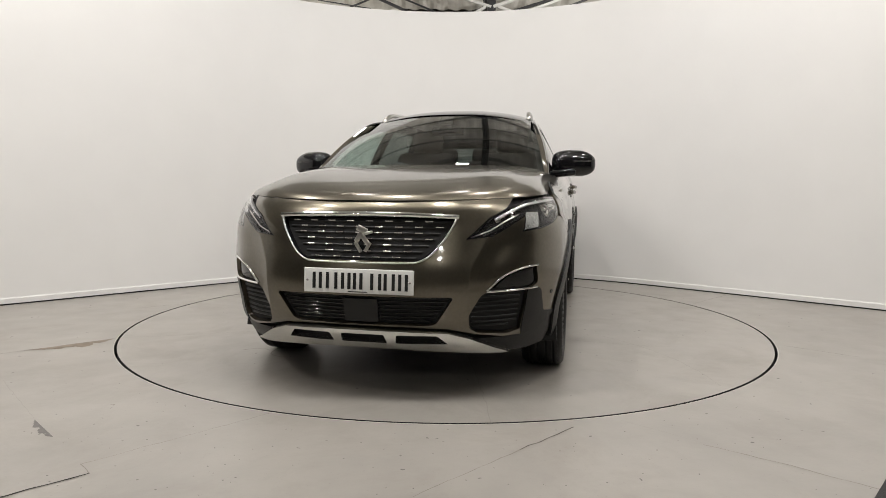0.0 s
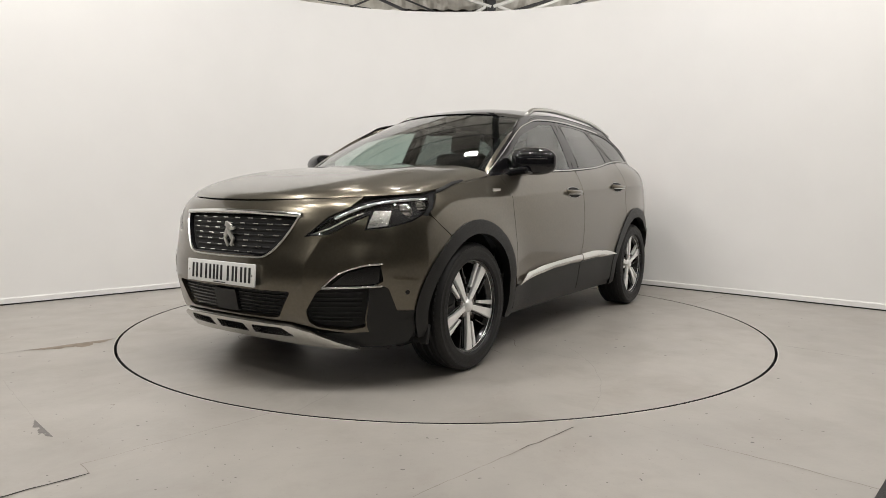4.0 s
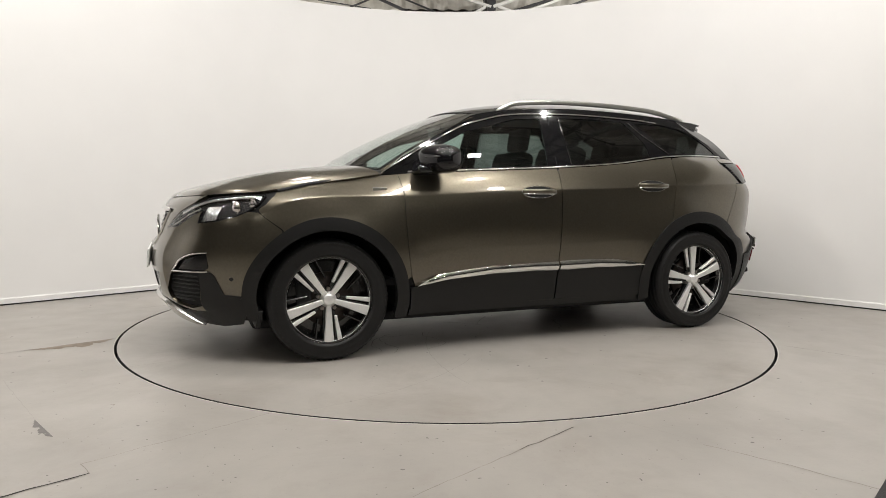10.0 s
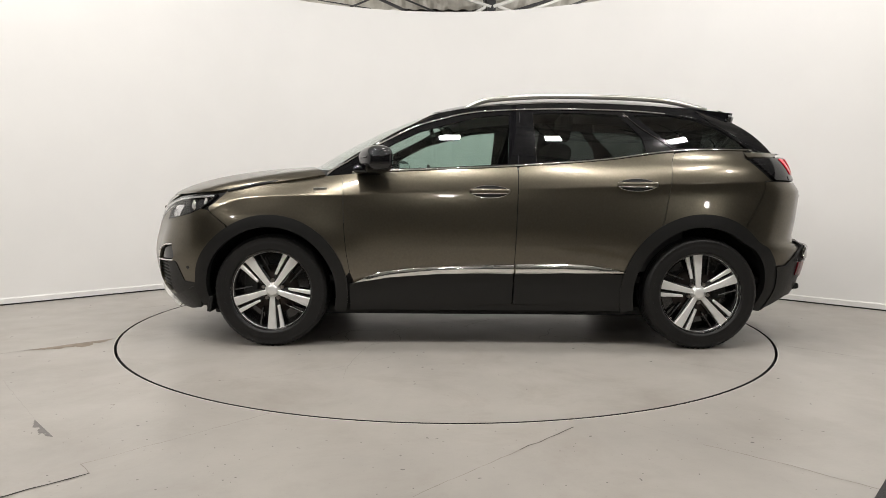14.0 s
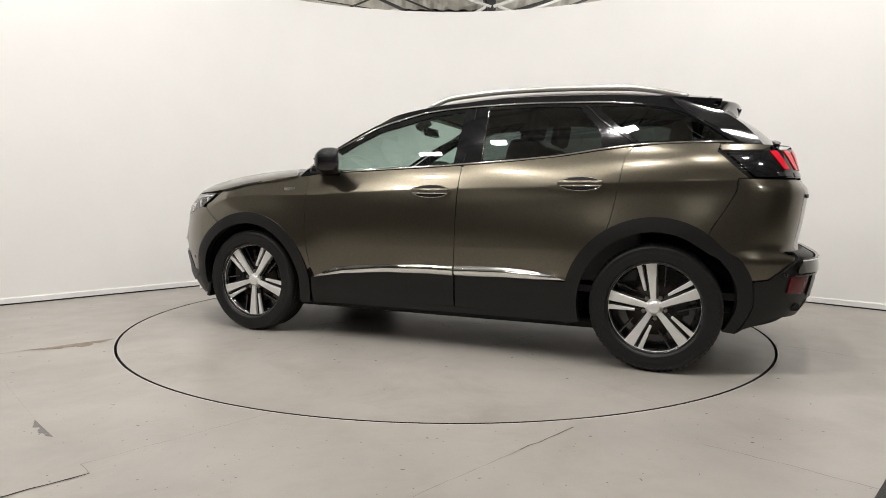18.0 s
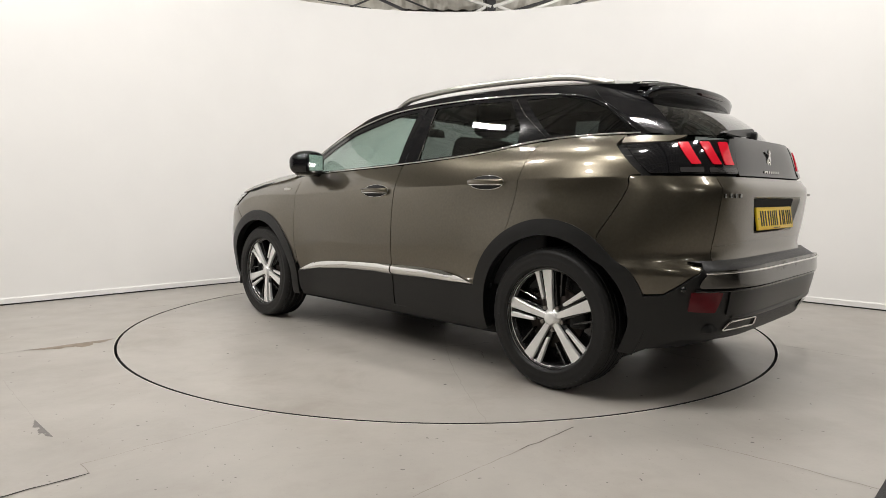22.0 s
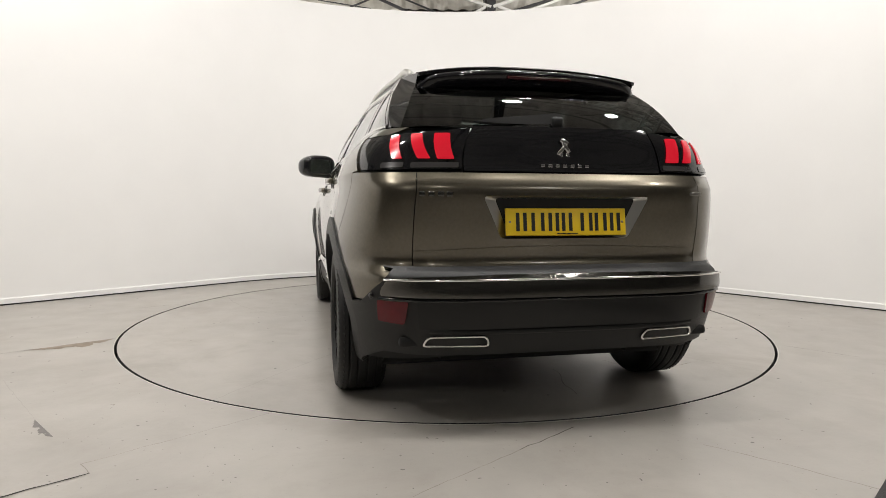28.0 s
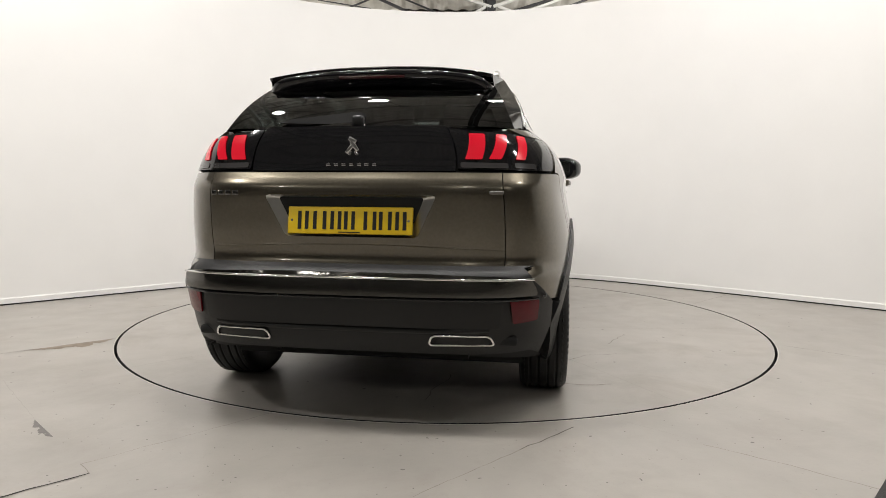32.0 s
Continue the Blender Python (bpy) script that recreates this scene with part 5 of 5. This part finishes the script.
    for s in np.linspace(-1, 1, 29):
        a = roof_at(-1.60 + .03 * s * s, s * .915)
        y = s * .532
        end = max(0.0, abs(s) - .88) / .12
        zt = 1.510 - .030 * abs(s) ** 3 - .030 * end ** 2
        xt = -1.752 + .10 * s * s + .03 * end ** 2
        pts = [Vector((a.x, a.y, a.z + .004)), Vector((xt + .07, y * (1 - .012 * end), zt + .014)), Vector((xt + .012, y, zt + .002)), Vector((xt, y, zt - .008)), Vector((xt + .004, y, zt - .022)), Vector((xt + .022, y * (.995 + .035 * end), zt - .066 - .055 * end)), Vector((xt + .09, y * (.98 + .04 * end), zt - .074 - .06 * end))]
        rows.append([bm.verts.new(p) for p in pts])
    for r, t in zip(rows, rows[1:]):
        for j in range(len(r) - 1):
            bm.faces.new((r[j], r[j + 1], t[j + 1], t[j]))
    bm.faces.new(rows[0]), bm.faces.new(rows[-1][::-1])
    bmesh.ops.recalc_face_normals(bm, faces=bm.faces)
    spoiler = part("spoiler", bm, BLACK_GLOSS, car, "black gloss roof spoiler")
    part("brake_light", box(.01, .30, .014, pose(-1.748, 0, 1.478), .003), RED_SMOKED, spoiler, "dark red high brake light")
    # wiper
    blade = [(.355, 1.258), (.30, 1.272), (.10, 1.292), (.0, 1.302), (-.022, 1.296), (-.026, 1.262), (.0, 1.252), (.12, 1.252), (.25, 1.254)]
    wiper = part("rear_wiper", prism(blade, 1.928, 1.958, m=pose(0, 0, 0, 0, 0, 90)), WIPER, car, "black rear wiper", smooth=False)
    part("wiper_blade", box(.012, .30, .012, pose(-1.945, .17, 1.250, 2), .004), RUBBER, wiper)
    part("wiper_hub", box(.05, .05, .05, pose(-1.955, -.0, 1.262), .014), BLACK_PLASTIC, wiper)
    # roof rails
    rail = []
    for x in np.linspace(.22, -1.46, 44):
        e = roof_at(float(x), .93)
        d = min(1, (.22 - x) / .18, (x + 1.46) / .35)
        rail.append(e + Vector((0, 0, -.002 + .036 * math.sin(max(0, d) * math.pi / 2))))
    both("roof_rail", tube(rail, .017, 8, flat=1.0), SILVER, car, "satin silver roof rail")
    # door mirrors
    for s in (1, -1):
        seat_m = pose(.685, s * .912, 1.165, 0, 0, s * 25)
        bm = bmesh.new()
        bmesh.ops.create_uvsphere(bm, u_segments=32, v_segments=20, radius=1)
        for v in bm.verts:
            a, b, c = v.co
            x, y, z = (math.copysign(abs(q) ** .62, q) for q in (a, b, c))
            tip = max(0.0, s * y)
            z = z * (1 - .30 * tip ** 2) + .06 * tip if z > 0 else z * (1 - .10 * tip ** 2)
            k = max(0.0, x)
            v.co = (x * .082 - (.010 if x < 0 else 0), y * .138, z * .086 * (1 - .25 * k * k) - .006 * k)
            v.co.x = max(v.co.x, -.074)
        bmesh.ops.transform(bm, matrix=seat_m, verts=bm.verts)
        shell = part("door_mirror", bm, BLACK_GLOSS, car, "black gloss door mirror")
        part("mirror_foot", box(.16, .17, .045, pose(.735, s * .845, 1.098, s * 6), .02, 3), BLACK_GLOSS, shell)
        part("mirror_face", box(.004, .175, .105, seat_m @ pose(-.0755, 0, 0), .0), MIRROR, shell, "mirror glass", smooth=False)
        part("turn_signal", box(.012, .12, .010, seat_m @ pose(.076, s * .02, .010), .004), GREY_LENS, shell)
    # handles
    for x0, z0, owner in ((-.018, .975, "front_door"), (-.925, 1.022, "rear_door")):
        for s in (1, -1):
            door = [c for c in car.children if c.name.startswith(owner) and (c.bound_box[0][1] + c.bound_box[6][1]) * s > 0][0]
            n = 24
            # the bowl is a flush patch; its shade is painted with dark colour
            bowl = [(ux(x0 + .120 * math.cos(a)), z0 + .038 * math.sin(a)) for a in (2 * math.pi * k / n for k in range(n))]
            if s < 0:
                bowl = [(-u, z) for u, z in bowl]
            part("handle_bowl", patch(bowl, body, .02, 0, .003, 0), DARK, door, "flush dark patch painting the shade of the handle hollow")
            part("bowl_rim", tube([body(*q) + Vector((0, s * .003, 0)) for q in bowl], .0018, 5, closed=True, up=(0, 1, 0)), CHROME, door, "thin bright rim of the handle bowl")
            bar = [body(s * ux(x0 + d), z0 + .002) + Vector((0, s * (.030 * math.cos(d / .122 * math.pi / 2) ** .5 + .004), 0)) for d in np.linspace(.120, -.120, 15)]
            handle = part("door_handle", tube(bar, .0160, 10, flat=.7), PAINT, door, "body-coloured door handle")
            part("handle_trim", tube([p + Vector((0, s * .006, -.0135)) for p in bar], .0035, 6), CHROME, handle)
    for s in (1, -1):
        q = body(ux(1.03), .985)
        part("wing_badge", box(.085, .006, .018, Matrix.Translation((q.x, s * (q.y + .002), q.z)), .002), SILVER, [c for c in car.children if c.name.startswith("front_wing") and (c.bound_box[0][1] + c.bound_box[6][1]) * s > 0][0], "small silver wing badge")


def wheel(parent, at, front):
    """A wheel with five split spokes; y points outwards."""
    root = part("wheel", lathe([(.235, -.10), (.232, -.085), (.215, -.07), (.210, .0), (.215, .07), (.228, .078), (.236, .083), (.238, .088), (.230, .090), (.224, .084), (.222, .07), (.205, .0), (.205, -.1), (.235, -.10)], 64), ALLOY_BLACK, parent, "machined alloy wheel with black pockets")
    tread = [(.232, -.098), (.255, -.108), (.300, -.113), (.328, -.106), (.341, -.092)]
    for y in (-.060, -.022, .022, .060):
        tread += [(.3455, y - .009), (.3455, y - .005), (.338, y - .004), (.338, y + .004), (.3455, y + .005), (.3455, y + .009)]
    tread += [(.341, .092), (.328, .106), (.318, .1105), (.316, .1095), (.300, .113), (.285, .1145), (.270, .110), (.264, .112), (.257, .110), (.2485, .095)]
    part("tyre", lathe(tread, 96), RUBBER, root, "black tyre")
    bm = bmesh.new()
    for k in range(66):
        a = 360 * k / 66
        for s in (-1, 1):
            box(.017, .034, .004, pose(0, 0, 0, 0, a, 0) @ pose(0, s * .096, .3328, s * -42, 0, s * 10), bm=bm)
    tagged(part("tread_pattern", bm, RUBBER, root, smooth=False), kind="stuff")
    for k, (a, w) in enumerate([(70 + 6 * j, 3.6) for j in range(8)]):
        bm = prism([(.281 * math.sin(radians(a - w / 2)), .281 * math.cos(radians(a - w / 2))), (.281 * math.sin(radians(a + w / 2)), .281 * math.cos(radians(a + w / 2))), (.298 * math.sin(radians(a + w / 2)), .298 * math.cos(radians(a + w / 2))), (.298 * math.sin(radians(a - w / 2)), .298 * math.cos(radians(a - w / 2)))], .105, .1148)
        part("tyre_letter_bar", bm, RUBBER, root, smooth=False)
    part("wheel_back", lathe([(.0, .02), (.10, .018), (.205, .0)], 48), ALLOY_BLACK, root)
    part("brake_disc", lathe([(.06, .026), (.145, .026), (.146, .014), (.06, .014)], 48), DISC, root, "steel brake disc")
    part("caliper", box(.08, .04, .13, pose(.125 if front else -.125, .03, .03), .015), DARK, root)
    def bar(points, name, mat, y0, y1, turn, label=""):
        bm = prism(points, y0, y1)
        bmesh.ops.bevel(bm, geom=bm.edges[:], offset=.0025, segments=1, affect="EDGES")
        bmesh.ops.transform(bm, matrix=pose(0, 0, 0, 0, turn, 0), verts=bm.verts)
        # dish: spokes lean in towards the hub
        for v in bm.verts:
            r = math.hypot(v.co.x, v.co.z)
            v.co.y -= .016 * (1 - r / .225) ** 2
        part(name, bm, mat, root, label, smooth=False)
    for k in range(5):
        t = 72 * k + (36 if front else 5)
        bar([(-.013, .03), (.013, .03), (.018, .13), (.026, .227), (-.028, .227), (-.019, .13)], "spoke", ALLOY, .062, .084, t, "bright machined spoke")
        bar([(-.026, .03), (.026, .03), (.032, .224), (-.032, .224)], "spoke_back", ALLOY_BLACK, .03, .060, t)
        bar([(.030, .088), (.043, .085), (.071, .217), (.047, .224)], "split_spoke", ALLOY, .060, .080, t, "bright split spoke")
        bar([(.024, .06), (.036, .06), (.066, .220), (.036, .225)], "split_back", ALLOY_BLACK, .03, .058, t)
        bar([(-.060, .10), (-.052, .10), (-.066, .212), (-.076, .209)], "pocket_bar", ALLOY_BLACK, .035, .070, t)
    part("rim_lip", lathe([(.222, .076), (.226, .085), (.237, .0905), (.241, .088), (.240, .080), (.228, .074)], 64), ALLOY, root, "bright rim edge")
    part("hub_cap", lathe([(0, .086), (.022, .085), (.031, .080), (.034, .066), (.044, .062), (.046, .03)], 32), ALLOY, root, "silver hub cap")
    for k in range(5):
        a = radians(72 * k + 36 + (36 if front else 5))
        part("wheel_bolt", lathe([(0, .066), (.010, .066), (.011, .04)], 8, m=Matrix.Translation((.056 * math.sin(a), 0, .056 * math.cos(a)))), STEEL, root, smooth=False)
    # true sizes: an eighteen-inch rim in its tyre
    for ob in [root] + list(root.children):
        k = 1.014 if ob.name.startswith(("tyre", "tread")) else 1.085
        ob.data.transform(Matrix.Diagonal((k, 1, k, 1)))
    root.matrix_basis = Matrix.Translation(AXIS) @ Matrix.Translation(at) @ (Matrix() if at[1] > 0 else pose(0, 0, 0, 0, 0, 180))
    return root


def plates():
    for x, z, lean, mat, s, label in ((2.298, .566, -4, PLATE_WHITE, 1, "white front number plate"), (-2.084, .852, 9, PLATE_YELLOW, -1, "yellow rear number plate")):
        m = pose(x, 0, z, 0, lean, 0)
        plate_ob = part("number_plate", box(.012, .520, .111, m, .004), mat, car, label)
        for k, y in enumerate((-.195, -.125, -.057, .0, .085, .148, .212)):
            w = (.045, .055, .045, .045, .052, .052, .045)[k]
            for d in (-1, 1):
                part("plate_bar", box(.003, .0145, .074, m @ pose(s * .0062, s * y + d * (w - .0145) / 2, 0), .0), INK, plate_ob, smooth=False)
        part("plate_small_bar", box(.003, .09, .004, m @ pose(s * .0062, 0, -.048), .0), INK, plate_ob, smooth=False)
        for y in (-.243, .243):
            part("plate_screw", lathe([(0, .008), (.005, .007), (.006, 0)], 10, m=m @ pose(0, y, 0, 0, 0, -90 * s)), STEEL, plate_ob)


def interior():
    part("cabin_floor", box(3.0, 1.5, .04, pose(-.35, 0, .42)), TRIM, car, smooth=False)
    dash = box(.55, 1.42, .36, pose(.68, 0, .90), .06, 4)
    dash_ob = part("dashboard", dash, TRIM, car, "black dashboard")
    part("instrument_hood", box(.18, .38, .10, pose(.62, -.37, 1.105), .03, 3), TRIM, dash_ob)
    part("screen", box(.02, .24, .12, pose(.45, 0, 1.09, 0, -12, 0), .006), BLACK_GLOSS, dash_ob, "black centre screen")
    ring = [(.36 + .03 * math.sin(a), -.37 + .175 * math.cos(a), 1.02 + .155 * math.sin(a)) for a in (2 * math.pi * k / 40 for k in range(40))]
    wheel_ob = part("steering_wheel", tube(ring, .015, 8, closed=True, up=(1, 0, 0)), TRIM, car, "black steering wheel")
    part("wheel_boss", box(.05, .20, .09, pose(.38, -.37, 1.02), .02), TRIM, wheel_ob)
    for y in (.37, -.37):
        seat = part("front_seat", box(.55, .52, .20, pose(-.10, y, .62), .07, 4), FABRIC, car, "dark fabric front seat")
        part("backrest", box(.16, .50, .66, pose(-.42, y, .98, 0, -16, 0), .07, 4), FABRIC, seat)
        part("headrest", box(.09, .27, .19, pose(-.545, y, 1.405, 0, -10, 0), .045, 4), FABRIC, seat)
        part("headrest_post", tube([(-.51, y - .06, 1.25), (-.54, y - .06, 1.36)], .007, 6), CHROME, seat)
    bench = part("rear_bench", box(.5, 1.26, .18, pose(-1.0, 0, .66), .06, 4), FABRIC, car, "dark fabric rear bench")
    part("backrest", box(.15, 1.26, .60, pose(-1.28, 0, .98, 0, -18, 0), .06, 4), FABRIC, bench)
    for y in (.40, 0, -.40):
        part("headrest", box(.08, .25, .15, pose(-1.41, y, 1.325, 0, -12, 0), .04, 4), FABRIC, bench)
    part("parcel_shelf", box(.5, 1.2, .02, pose(-1.65, 0, 1.14)), TRIM, car, smooth=False)
    xs = np.linspace(.30, -1.62, 20)
    lining = patch([(float(x), -.93) for x in xs] + [(float(x), .93) for x in xs[::-1]], roof_at, .12, 0, -.035, 0)
    part("headlining", lining, LINING, car, "pale grey roof lining")
    for s in (1, -1):
        part("door_card", box(2.1, .06, .62, pose(-.2, s * .76, .78), .02), TRIM, car, "dark inner door trim")
    mirror_ob = part("cabin_mirror", box(.03, .24, .065, pose(.36, 0, 1.415, 0, 12, 0), .02, 3), BLACK_GLOSS, car, "black inside mirror")
    part("mirror_face", box(.003, .22, .05, pose(.344, 0, 1.412, 0, 12, 0)), MIRROR, mirror_ob, smooth=False)
    part("sensor_box", box(.10, .10, .05, pose(.42, 0, 1.47, 0, 30, 0), .015), BLACK_GLOSS, mirror_ob)


lower_body()
nose()
bonnet()
greenhouse()
for x, front in ((AXLE, True), (-AXLE, False)):
    for s in (1, -1):
        wheel(car, (x, s * .782, .3507), front)
plates()
interior()
tagged(car, "bronze-grey metallic estate SUV on the turning plate", "car")


def motions():
    rows = [(t, pose(0, 0, 0, 0, 0, a)) for t, a in TURN]
    walk(car, rows)
    walk(plate, rows)


motions()
